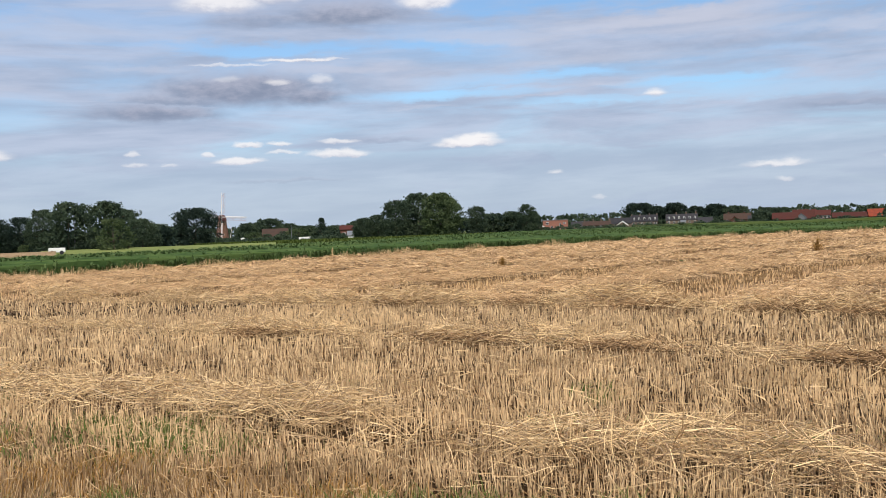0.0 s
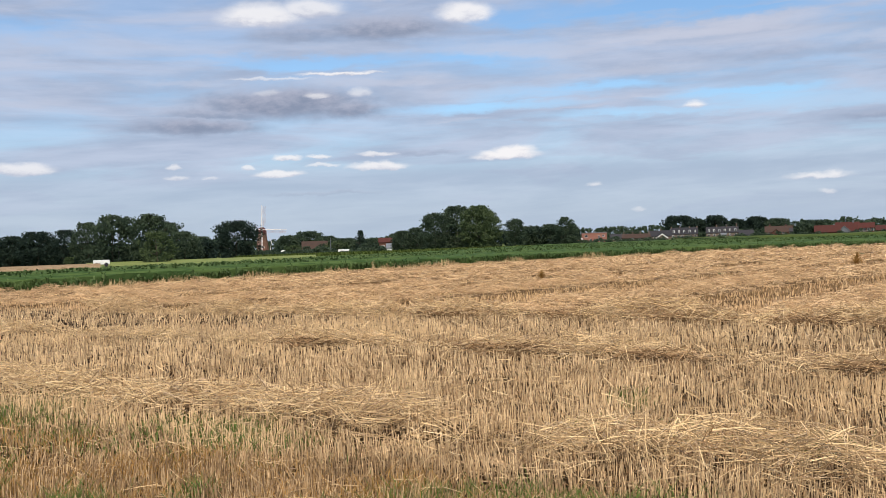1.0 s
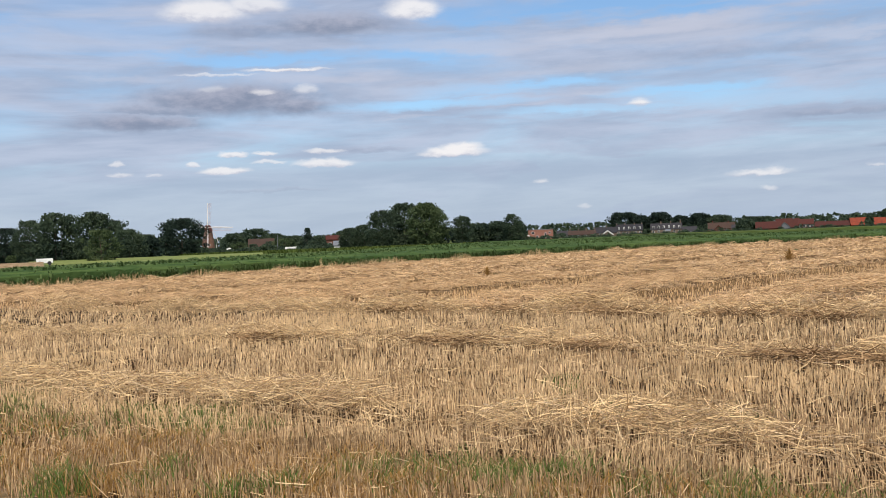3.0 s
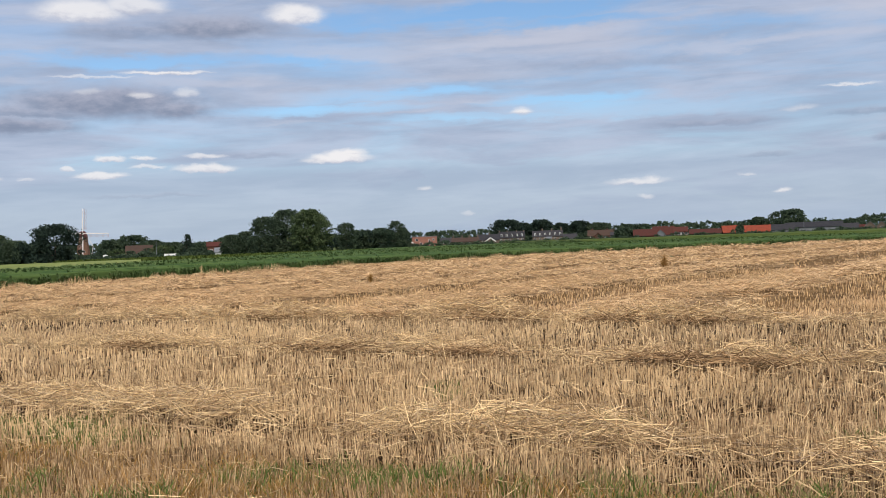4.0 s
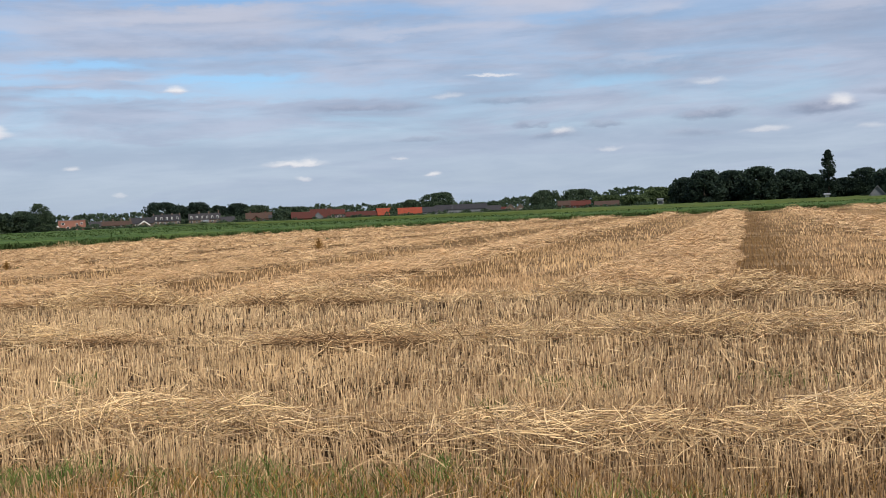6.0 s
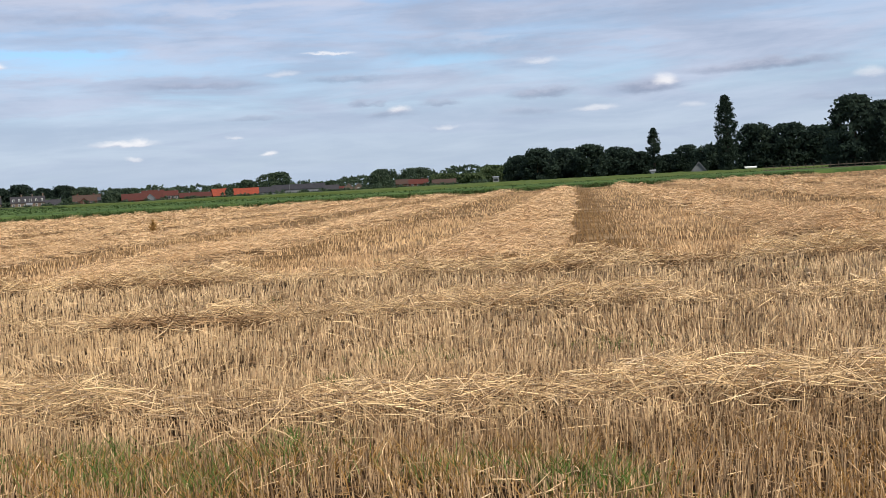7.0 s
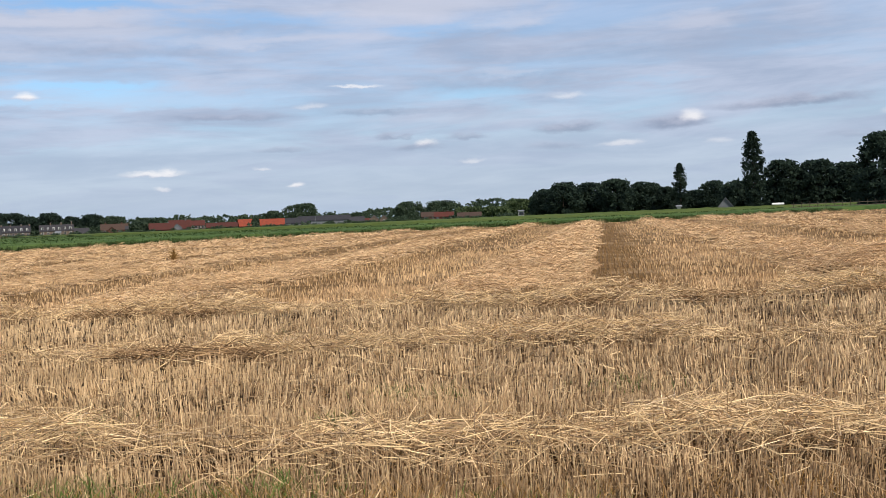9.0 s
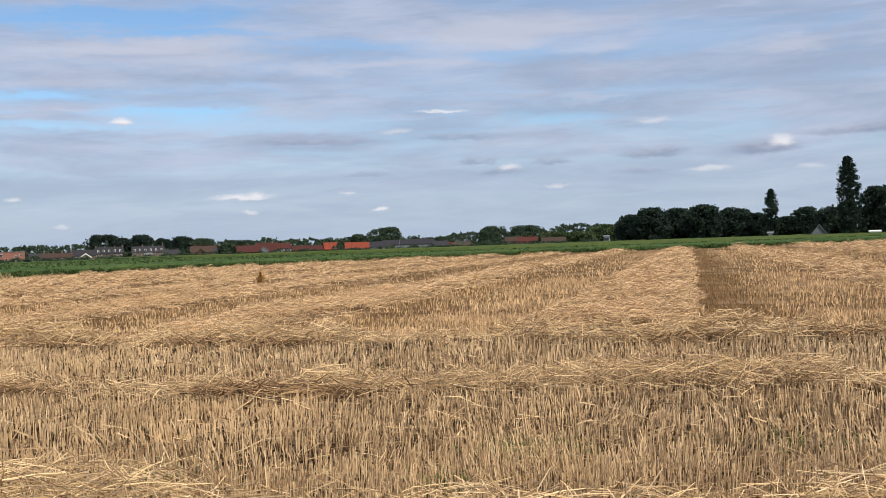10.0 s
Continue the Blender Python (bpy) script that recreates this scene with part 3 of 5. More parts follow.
def build_stubble():
    pale, brown, edge, fan = [], [], [], []
    for r0, r1, density, thick in ((2.5, 9.0, 900, 0.74), (9.0, 14.0, 560, 0.92), (14.0, 24.0, 270, 1.3), (24.0, 45.0, 75, 2.0), (45.0, 112.0, 8.0, 4.6), (112.0, 240.0, 0.8, 11.0)):
        count = int(density * 0.5 * radians(95) * (r1 * r1 - r0 * r0))
        x, y = polar(count, r0, r1)
        u, v = field_uv(x, y)
        head = v < HEAD_END
        # drill rows, 13 cm apart: along the headland, then along the swaths
        pitch = 0.13
        snapped = np.round(v / pitch) * pitch + rng.normal(0, 0.016, count)
        hx, hy = field(u, snapped)
        s, n = x * SW.x + y * SW.y, x * SWN.x + y * SWN.y
        n2 = np.round(n / pitch) * pitch + rng.normal(0, 0.022, count)
        fx, fy = s * SW.x + n2 * SWN.x, s * SW.y + n2 * SWN.y
        x, y = np.where(head, hx, fx), np.where(head, hy, fy)
        keep = (v > 4.2 + 0.3 * smooth_noise(x, y, 1.5, 5)) & (y < edge_y(x) - 0.5) & (rng.uniform(size=count) > bare(x, y))
        keep &= rng.uniform(size=count) > 0.12 + 0.28 * smooth_noise(x, y, 1.2, 11) + 0.22 * smooth_noise(x, y, 0.35, 12)
        x, y, u, v = x[keep], y[keep], u[keep], v[keep]
        c = len(x)
        h = rng.normal(0.118, 0.026, c) * (1 + 0.14 * smooth_noise(x, y, 3.0, 8) + 0.15 * smooth_noise(x, y, 0.7, 9))
        h = np.clip(h, 0.06, 0.32)
        h = np.where(v > HEAD_END, h * 0.72, h)
        lean = rng.normal(0, 0.075, (c, 2)) + np.stack([0.12 * smooth_noise(x, y, 2.0, 21), 0.14 * smooth_noise(x, y, 2.0, 22)], -1)
        bent = rng.uniform(size=c) < 0.2
        lean[bent] *= 4.5
        foot = np.stack([x, y, np.full(c, -0.03)], -1)
        tip = foot + np.stack([lean[:, 0] * h, lean[:, 1] * h, h + 0.03], -1)
        rad = np.stack([np.full(c, 0.0036), np.full(c, 0.0031)], -1) * thick * rng.uniform(0.7, 1.35, (c, 1))
        strip = rng.uniform(size=c) < brown_strip(x, y, False)
        rim = (v < 6.3 + 0.25 * smooth_noise(x, y, 1.0, 31)) & (rng.uniform(size=c) < 0.8)
        back = (v > HEAD_END) & ~strip
        for chosen, out in ((strip, brown), (rim & ~strip, edge), (back, fan), (~rim & ~strip & ~back, pale)):
            if chosen.any():
                ends = np.stack([foot, tip], 1)[chosen]
                out.append(strands(ends, rad[chosen]) if r0 < 9 else ribbons(ends, rad[chosen] * 2.1))
    stuff("stubble", joined(pale), M_STUB, "pale golden standing stubble of a cut grain field", "stubble")
    stuff("fan_stubble", joined(fan), M_STUB_FAN, "tawny short stubble in drilled lines between the swaths", "stubble")
    stuff("brown_stubble", joined(brown), M_STUB_BROWN, "strips of browner clean stubble beside the swaths", "stubble")
    stuff("edge_stubble", joined(edge), M_STUB_EDGE, "taller weathered stubble along the field edge", "stubble")


build_stubble()


# ---- straw ----
def straws(cx, cy, cz, heading, length, radius, sag=0.25, tilt=0.16, knees=True, flat=False):
    """Lying stalks, each with one bend."""
    n = len(cx)
    pitch = rng.normal(0, tilt, n)
    d = np.stack([np.cos(heading) * np.cos(pitch), np.sin(heading) * np.cos(pitch), np.sin(pitch)], -1)
    mid = np.stack([cx, cy, cz], -1)
    a, b = mid - d * length[:, None] / 2, mid + d * length[:, None] / 2
    a[:, 2], b[:, 2] = np.maximum(a[:, 2], 0.01), np.maximum(b[:, 2], 0.01)
    if flat:
        return ribbons(np.stack([a, b], 1), np.stack([radius, radius * 0.8], -1) * 2)
    if not knees:
        return strands(np.stack([a, b], 1), np.stack([radius, radius * 0.8], -1))
    bend = rng.normal(0, 0.05, (n, 3)) * length[:, None]
    bend[:, 2] = np.abs(bend[:, 2]) * sag
    return strands(np.stack([a, mid + bend, b], 1), np.stack([radius, radius, radius * 0.7], -1))


def mound(off, half):
    return np.clip(1 - (off / half) ** 2, 0, 1) ** 0.8


# where the nearest row is heaped (1) and where it thins out (0): U and amount
HEAPED = ((-18, 0.5), (-13, 0.7), (-11.5, 0.6), (-9, 0.8), (-6.2, 1.0), (-5.5, 0.35), (-5.0, 0.3), (-4.4, 0.9), (-2.8, 1.0), (-2.1, 0.4), (-1.4, 0.12), (-0.9, 0.5), (0.2, 0.7), (1.0, 0.6), (1.5, 1.05), (8, 1.2))


def build_head_rows():
    """Three heaped rows of straw along the headland: long stiff stalks, tangled."""
    for k, u0, u1, count, half, high, rad, spread in ((0, -18.0, 7.5, 12500, 0.64, 0.28, 0.0031, 0.75), (1, -24.0, 11.0, 16000, 0.52, 0.29, 0.0036, 0.6), (2, -26.0, 14.0, 17000, 0.50, 0.40, 0.0046, 0.6)):
        u = rng.uniform(u0, u1, count)
        uneven = 0.40 * smooth_noise(u, u * 0, 0.9, 40 + k)
        if k == 0:
            amount = np.interp(u, [p[0] for p in HEAPED], [p[1] for p in HEAPED]) + 0.6 * uneven
        else:
            amount = 0.62 + 0.40 * smooth_noise(u, u * 0, 3.5, 56 + 39 * k) + uneven
        amount = np.clip(amount, 0.06, 1.2)
        keep = rng.uniform(size=count) < amount
        u, amount = u[keep], amount[keep]
        n = len(u)
        off = rng.normal(0, half * 0.55, n)
        v = row_line(k, u) + 0.10 * smooth_noise(u, u * 0, 1.3, 80 + k) + off
        x, y = field(u, v)
        top = 0.09 + (high - 0.06) * amount * mound(off, half * 1.6)
        z = top * rng.uniform(0.08, 1.0, n) ** 0.5
        heading = np.radians(-35.0) + 0.9 * smooth_noise(u, v * 1.6, 0.5, 51) + rng.normal(0, spread, n)
        stray = rng.uniform(size=n) < 0.35
        heading = np.where(stray, rng.uniform(0, math.tau, n), heading)
        length = rng.uniform(0.12, 0.44, n)
        stuff("straw_row", straws(x, y, z, heading, length, rad * rng.uniform(0.6, 1.25, n), sag=0.6, tilt=np.where(stray, 0.6, 0.26), knees=k < 1), M_STRAW,
              "heaped row of cut golden straw lying on the stubble along the headland", "straw")


build_head_rows()


def build_swaths():
    for n0 in SWATHS:
        # from the headland to the crop's edge
        start, end = None, 0.0
        for s in np.arange(0.0, 260.0, 1.0):
            x, y = s * SW.x + n0 * SWN.x, s * SW.y + n0 * SWN.y
            if field_uv(x, y)[1] > HEAD_END and start is None:
                start = s
            if y < edge_y(x) - 1.5:
                end = s
        if start is None or end <= start:
            continue
        groups = []
        for a, b, density, rad in ((0, 14, 420, 0.0044), (14, 34, 230, 0.0070), (34, 70, 100, 0.012), (70, 140, 40, 0.020)):
            length = min(end - start, b) - a
            if length <= 0:
                continue
            half = BROAD.get(n0, 1.1)
            count = int(density * length * (1.9 if n0 in BROAD else 1.2 if n0 > 0 else 0.8))
            t = start + a + rng.uniform(0, length, count)
            off = np.clip(rng.normal(0, 0.52 * half, count), -half, half)
            amount = np.clip(0.7 + 0.3 * smooth_noise(t, t * 0 + n0, 6.0, 40) + 0.65 * smooth_noise(t, off * 0.5 + n0, 1.4, 43), 0.1, 1.6)
            z = (0.09 + (0.42 if n0 > 0 else 0.32) * amount * mound(off, 1.1 * half)) * rng.uniform(0.5, 1.0, count) ** 0.5
            nn = n0 + off + 0.2 * smooth_noise(t, t * 0 + n0 * 3, 9.0, 41)
            x, y = t * SW.x + nn * SWN.x, t * SW.y + nn * SWN.y
            heading = math.atan2(SW.y, SW.x) + rng.normal(0, 0.9, count)
            groups.append(straws(x, y, z, heading, rng.uniform(0.12, 0.40, count), rad * rng.uniform(0.7, 1.25, count), tilt=0.2, knees=False, flat=a >= 14))
        stuff("straw_swath", joined(groups), M_STRAW_FAR, "long swath of combed straw left by the combine on the stubble", "straw")


build_swaths()


def build_litter():
    """Single stalks strewn over the stubble, and short chaff on the soil."""
    groups, chaff = [], []
    for r0, r1, density, rad, lo, hi, top in ((2.5, 10, 40, 0.0025, 0.07, 0.24, 0.14), (10, 22, 18, 0.0042, 0.12, 0.3, 0.16), (22, 45, 9, 0.006, 0.12, 0.36, 0.12), (45, 112, 2.2, 0.012, 0.15, 0.4, 0.10),
                                             (2.5, 9, 420, 0.0024, 0.03, 0.12, 0.065), (9, 16, 170, 0.0032, 0.04, 0.14, 0.07)):
        count = int(density * 0.5 * radians(95) * (r1 * r1 - r0 * r0))
        x, y = polar(count, r0, r1)
        v = field_uv(x, y)[1]
        keep = (v > 2.6 + 0.6 * smooth_noise(x, y, 1.0, 88)) & (y < edge_y(x) - 0.5) & (brown_strip(x, y) < 0.5)
        keep &= (v > 4.6) | (rng.uniform(size=count) < 0.55)
        x, y, v = x[keep], y[keep], v[keep]
        n = len(x)
        z = np.where(v > 4.6, rng.uniform(0.02, top, n), rng.uniform(0.01, 0.03, n))
        (chaff if hi < 0.2 else groups).append(straws(x, y, z, rng.uniform(0, math.tau, n), rng.uniform(lo, hi, n), rad * rng.uniform(0.7, 1.2, n), tilt=0.3, knees=hi >= 0.2 and rad < 0.004, flat=r0 > 8 or hi < 0.2))
    stuff("loose_straw", joined(groups), M_STRAW, "loose straw stalks strewn over the stubble", "straw")
    stuff("chaff", joined(chaff), M_CHAFF_BIT, "short broken chaff lying on the soil between the stubble", "chaff")
    # darker heaps in the rows: some weathered straw, some shade painted as dark straw
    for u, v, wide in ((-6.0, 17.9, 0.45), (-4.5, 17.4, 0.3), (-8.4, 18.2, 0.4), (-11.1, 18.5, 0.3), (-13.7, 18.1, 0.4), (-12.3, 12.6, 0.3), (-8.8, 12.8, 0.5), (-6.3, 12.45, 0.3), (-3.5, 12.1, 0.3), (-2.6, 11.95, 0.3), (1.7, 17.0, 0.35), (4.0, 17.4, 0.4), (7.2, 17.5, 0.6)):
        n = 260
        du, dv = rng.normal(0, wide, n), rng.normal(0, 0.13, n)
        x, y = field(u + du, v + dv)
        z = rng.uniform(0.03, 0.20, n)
        stuff("weathered_shade_heap", straws(x, y, z, np.radians(-35) + rng.normal(0, 0.7, n), rng.uniform(0.1, 0.4, n), 0.006 * rng.uniform(0.7, 1.2, n), tilt=0.3), M_STRAW_OLD_SHADE,
              "dark clump in the row, part weathered straw, part painted shade", "straw")


build_litter()


def build_verge():
    """Green tufts and dry weeds along the field's near edge, and some inside it."""
    def tufts(spots, per, tall, wide, width):
        xs = np.repeat([s[0] for s in spots], per) + rng.normal(0, 1, len(spots) * per) * np.repeat([s[2] for s in spots], per)
        ys = np.repeat([s[1] for s in spots], per) + rng.normal(0, 1, len(spots) * per) * np.repeat([s[2] for s in spots], per)
        n = len(xs)
        h = rng.uniform(0.5, 1.1, n) * tall
        a = rng.uniform(0, math.tau, n)
        out = np.stack([np.cos(a), np.sin(a), np.zeros(n)], -1) * (h * wide)[:, None]
        foot = np.stack([xs, ys, np.full(n, -0.02)], -1)
        up = np.stack([np.zeros(n), np.zeros(n), h], -1)
        pts = np.stack([foot, foot + up * 0.6 + out * 0.35, foot + up * 0.95 + out], 1)
        w = np.stack([np.full(n, width), np.full(n, width * 0.9), np.full(n, width * 0.15)], -1)
        return ribbons(pts, w)
    green = [(0.0, 7.1, 0.16), (0.5, 6.6, 0.14), (0.35, 6.75, 0.12), (1.2, 6.3, 0.14), (-0.4, 7.1, 0.12), (0.7, 6.7, 0.1), (-2.6, 7.0, 0.12), (-2.5, 7.1, 0.1), (1.7, 5.5, 0.14), (2.0, 5.0, 0.12), (3.6, 3.8, 0.14), (3.5, 3.5, 0.12), (2.8, 5.6, 0.14), (1.8, 6.3, 0.14), (-2.7, 7.4, 0.16), (0.5, 6.7, 0.22), (0.9, 6.8, 0.2), (1.4, 5.75, 0.3), (1.9, 5.3, 0.25), (3.15, 4.5, 0.18), (2.2, 5.6, 0.2), (2.6, 5.2, 0.2), (0.1, 7.0, 0.25), (-0.6, 7.2, 0.2), (3.5, 4.1, 0.15), (-0.2, 6.6, 0.2), (1.7, 6.0, 0.12)]
    for _ in range(22):
        x, y = field(rng.uniform(-14, 6), rng.uniform(4.2, 5.1))
        green.append((x, y, rng.uniform(0.06, 0.16)))
    stuff("grass_tufts", tufts(green, 150, 0.19, 0.5, 0.006), M_GRASS, "fresh green grass tufts at the edge of the stubble", "grass")
    inner = [(-4.7, 10.8, 0.25), (-3.6, 10.4, 0.25), (-5.3, 11.4, 0.2), (-4.2, 10.6, 0.2), (2.3, 8.5, 0.12), (1.3, 10.6, 0.08), (1.5, 9.3, 0.12), (1.32, 11.2, 0.09), (1.68, 8.9, 0.2), (2.45, 8.5, 0.22), (5.1, 7.7, 0.22), (4.9, 7.9, 0.15), (0.9, 9.6, 0.12), (5.9, 13.0, 0.3), (-3.0, 9.6, 0.4), (-1.6, 8.9, 0.35), (3.9, 7.2, 0.12), (6.6, 6.8, 0.2)]
    for _ in range(34):
        x, y = field(rng.uniform(-12.5, -6.0), rng.uniform(5.4, 7.2))
        inner.append((x, y, rng.uniform(0.1, 0.3)))
    stuff("green_weeds", tufts(inner, 90, 0.16, 0.5, 0.007), M_GRASS, "low green weeds growing between the stubble", "weeds")
    dry = []
    for _ in range(420):
        x, y = field(rng.uniform(-14, 5), rng.uniform(4.0, 5.9))
        dry.append((x, y, 0.12))
    stuff("dry_weeds", tufts(dry, 40, 0.2, 0.55, 0.005), M_WEED, "rust-brown dry weeds along the field edge", "weeds")


build_verge()


def build_dry_plants():
    for x, y, tall in ((14.75, 43.2, 0.85), (2.37, 43.4, 0.5), (-7.5, 74.2, 0.75)):
        ob = thing("dry_plant", "single dry brown weed standing up from the stubble", "weed", (x, y))
        n = 90 if y < 60 else 14
        a, t = rng.uniform(0, math.tau, n), rng.uniform(0.1, 0.75, n)
        foot = np.stack([np.zeros(n), np.zeros(n), tall * t], -1)
        out = np.stack([np.cos(a), np.sin(a), np.full(n, 1.1)], -1) * (tall * rng.uniform(0.15, 0.42, n) * (1.1 - t))[:, None]
        pts = np.stack([foot, foot + out * 0.55 + rng.normal(0, 0.02, (n, 3)), foot + out], 1)
        bm = bmesh.new()
        rod(bm, (0, 0, -0.03), (0.02, 0, tall * 0.95), 0.012, 0.006, 5)
        part("stalk", bm, M_STRAW if y > 60 else M_WEED, ob)
        part_np("twigs", strands(pts, np.stack([np.full(n, 0.009), np.full(n, 0.012), np.full(n, 0.005)], -1)), M_STRAW if y > 60 else M_WEED, ob)


build_dry_plants()


# ---- crop ----
def build_crop():
    # canopy: a lumpy sheet at the plants' height, behind the front plants
    xs = np.concatenate([np.linspace(-60, 120, 241), np.linspace(124, 330, 50)])
    f = np.linspace(0, 1, 70) ** 1.8
    depth = np.interp(xs, [-60, -30, -12, 5, 20, 100, 200, 330], [36, 44, 70, 180, 260, 260, 200, 150])
    grid = np.stack([np.stack([xs, edge_y(xs) + 1.2 + depth * s, np.zeros_like(xs)], -1) for s in f])
    grid[..., 2] = 0.52 + 0.05 * rng.normal(size=grid.shape[:2])
    grid[0, :, 2] = 0.0
    ny, nx = grid.shape[:2]
    idx = np.arange(ny * nx).reshape(ny, nx)
    quads = np.stack([idx[:-1, :-1], idx[:-1, 1:], idx[1:, 1:], idx[1:, :-1]], -1).reshape(-1, 4)
    stuff("crop_canopy", (grid.reshape(-1, 3), quads), M_CROP_TOP, "dense green canopy of a low leafy field crop", "crop")
    # a taller, paler field behind it
    xs = np.linspace(62, 300, 140)
    f = np.linspace(0, 1, 40)
    grid = np.stack([np.stack([xs, edge_y(xs) + np.interp(xs, [62, 90, 130, 300], [130, 60, 38, 28]) + 110 * s, np.zeros_like(xs)], -1) for s in f])
    grid[..., 2] = 0.95 + 0.07 * rng.normal(size=grid.shape[:2])
    grid[0, :, 2] = 0.45
    ny, nx = grid.shape[:2]
    idx = np.arange(ny * nx).reshape(ny, nx)
    quads = np.stack([idx[:-1, :-1], idx[:-1, 1:], idx[1:, 1:], idx[1:, :-1]], -1).reshape(-1, 4)
    stuff("pale_crop", (grid.reshape(-1, 3), quads), M_CROP2, "yellow-green taller crop behind the dark one", "crop")
    # leafy plants at the front
    n = 9800
    x = rng.uniform(-45, 130, n)
    y = edge_y(x) + rng.uniform(0, 1, n) ** 1.5 * 42.0
    front = rng.uniform(size=n) < 0.3
    y = np.where(front, edge_y(x) + rng.uniform(0, 1.4, n), np.round(y / 0.7) * 0.7 + rng.normal(0, 0.08, n))
    per = 6
    h = np.repeat(rng.normal(0.6, 0.07, n) * np.where(front, rng.uniform(0.55, 1.0, n), 1.0), per)
    bx, by = np.repeat(x, per), np.repeat(y, per)
    m = n * per
    a = rng.uniform(0, math.tau, m)
    reach = rng.uniform(0.06, 0.26, m)
    out = np.stack([np.cos(a), np.sin(a), np.zeros(m)], -1) * reach[:, None]
    foot = np.stack([bx, by, h * rng.uniform(0.0, 0.45, m)], -1)
    up = np.stack([np.zeros(m), np.zeros(m), h * rng.uniform(0.4, 0.62, m)], -1)
    pts = np.stack([foot, foot + up * 0.8 + out * 0.45, foot + up * rng.uniform(0.85, 1.15, (m, 1)) + out * 1.2], 1)
    w = np.stack([np.full(m, 0.06), np.full(m, 0.095), np.full(m, 0.014)], -1)
    side = np.stack([-np.sin(a), np.cos(a), np.zeros(m)], -1)
    stuff("crop_plants", ribbons(pts, w, side), M_CROP, "rows of upright blue-green crop plants bordering the stubble", "crop")
    # the rows further back, seen from afar as leaf tips over the canopy
    n = 6200
    x = rng.uniform(-50, 250, n)
    y = edge_y(x) + 30.0 + rng.uniform(0, 1, n) ** 1.2 * np.interp(x, [-50, -12, 5, 100, 250], [20, 60, 150, 130, 90])
    per = 5
    m = n * per
    bx, by = np.repeat(x, per) + rng.normal(0, 0.35, m), np.repeat(y, per) + rng.normal(0, 0.2, m)
    a = rng.uniform(0, math.tau, m)
    foot = np.stack([bx, by, np.full(m, 0.35)], -1)
    out = np.stack([np.cos(a), np.sin(a), np.zeros(m)], -1) * rng.uniform(0.1, 0.4, (m, 1))
    up = np.stack([np.zeros(m), np.zeros(m), rng.uniform(0.22, 0.45, m)], -1)
    pts = np.stack([foot, foot + up * 0.8 + out * 0.4, foot + up + out], 1)
    side = np.stack([-np.sin(a), np.cos(a), np.zeros(m)], -1)
    stuff("crop_tips", ribbons(pts, np.stack([np.full(m, 0.12), np.full(m, 0.18), np.full(m, 0.03)], -1), side), M_CROP, "leaf tips of the crop rows reaching back to the village", "crop")
    # a lighter band behind the dark crop, in the middle
    n = 2600
    az, far = np.radians(rng.uniform(-3.0, 13.0, n)), rng.uniform(255, 300, n)
    foot = np.stack([-np.sin(az) * far, np.cos(az) * far, np.zeros(n)], -1)
    tip = foot + np.stack([rng.normal(0, 0.3, n), rng.normal(0, 0.3, n), rng.uniform(0.4, 0.8, n)], -1)
    stuff("pale_grass", ribbons(np.stack([foot, (foot + tip) / 2, tip], 1), np.tile([0.5, 0.45, 0.15], (n, 1))), M_CROP2, "lighter yellow-green grass beyond the dark crop", "grass")
    # dry grass at the border between the stubble and the crop
    n = 9000
    x = rng.uniform(-45, 130, n)
    y = edge_y(x) + rng.normal(-0.4, 0.35, n)
    h = rng.uniform(0.12, 0.36, n) * np.clip(0.8 + 0.8 * smooth_noise(x, y * 0, 4.0, 61), 0.2, 1.7)
    foot = np.stack([x, y, np.full(n, -0.02)], -1)
    tip = foot + np.stack([rng.normal(0, 0.12, n), rng.normal(0, 0.12, n), h], -1)
    stuff("border_grass", strands(np.stack([foot, tip], 1), np.stack([np.full(n, 0.009), np.full(n, 0.007)], -1)), M_STRAW, "dry pale grass stalks along the crop edge", "grass")


build_crop()


# ---- trees ----
def leaf_cloud(centres, sizes, per, leaf):
    """Leaf faces round clump centres."""
    n = len(centres) * per
    c = np.repeat(centres, per, 0) + unit(rng.normal(size=(n, 3))) * (rng.uniform(0.35, 1.0, (n, 1)) * np.repeat(sizes, per)[:, None]) * (1, 1, 0.8)
    a = unit(rng.normal(size=(n, 3)))
    b = unit(np.cross(a, rng.normal(size=(n, 3))))
    s = leaf * rng.uniform(0.6, 1.4, (n, 1))
    verts = np.stack([c - a * s - b * s * 0.25, c + b * s * 0.6, c + a * s + b * s * 0.2, c - b * s * 0.6], 1)
    return verts.reshape(-1, 3), np.arange(n * 4).reshape(n, 4)


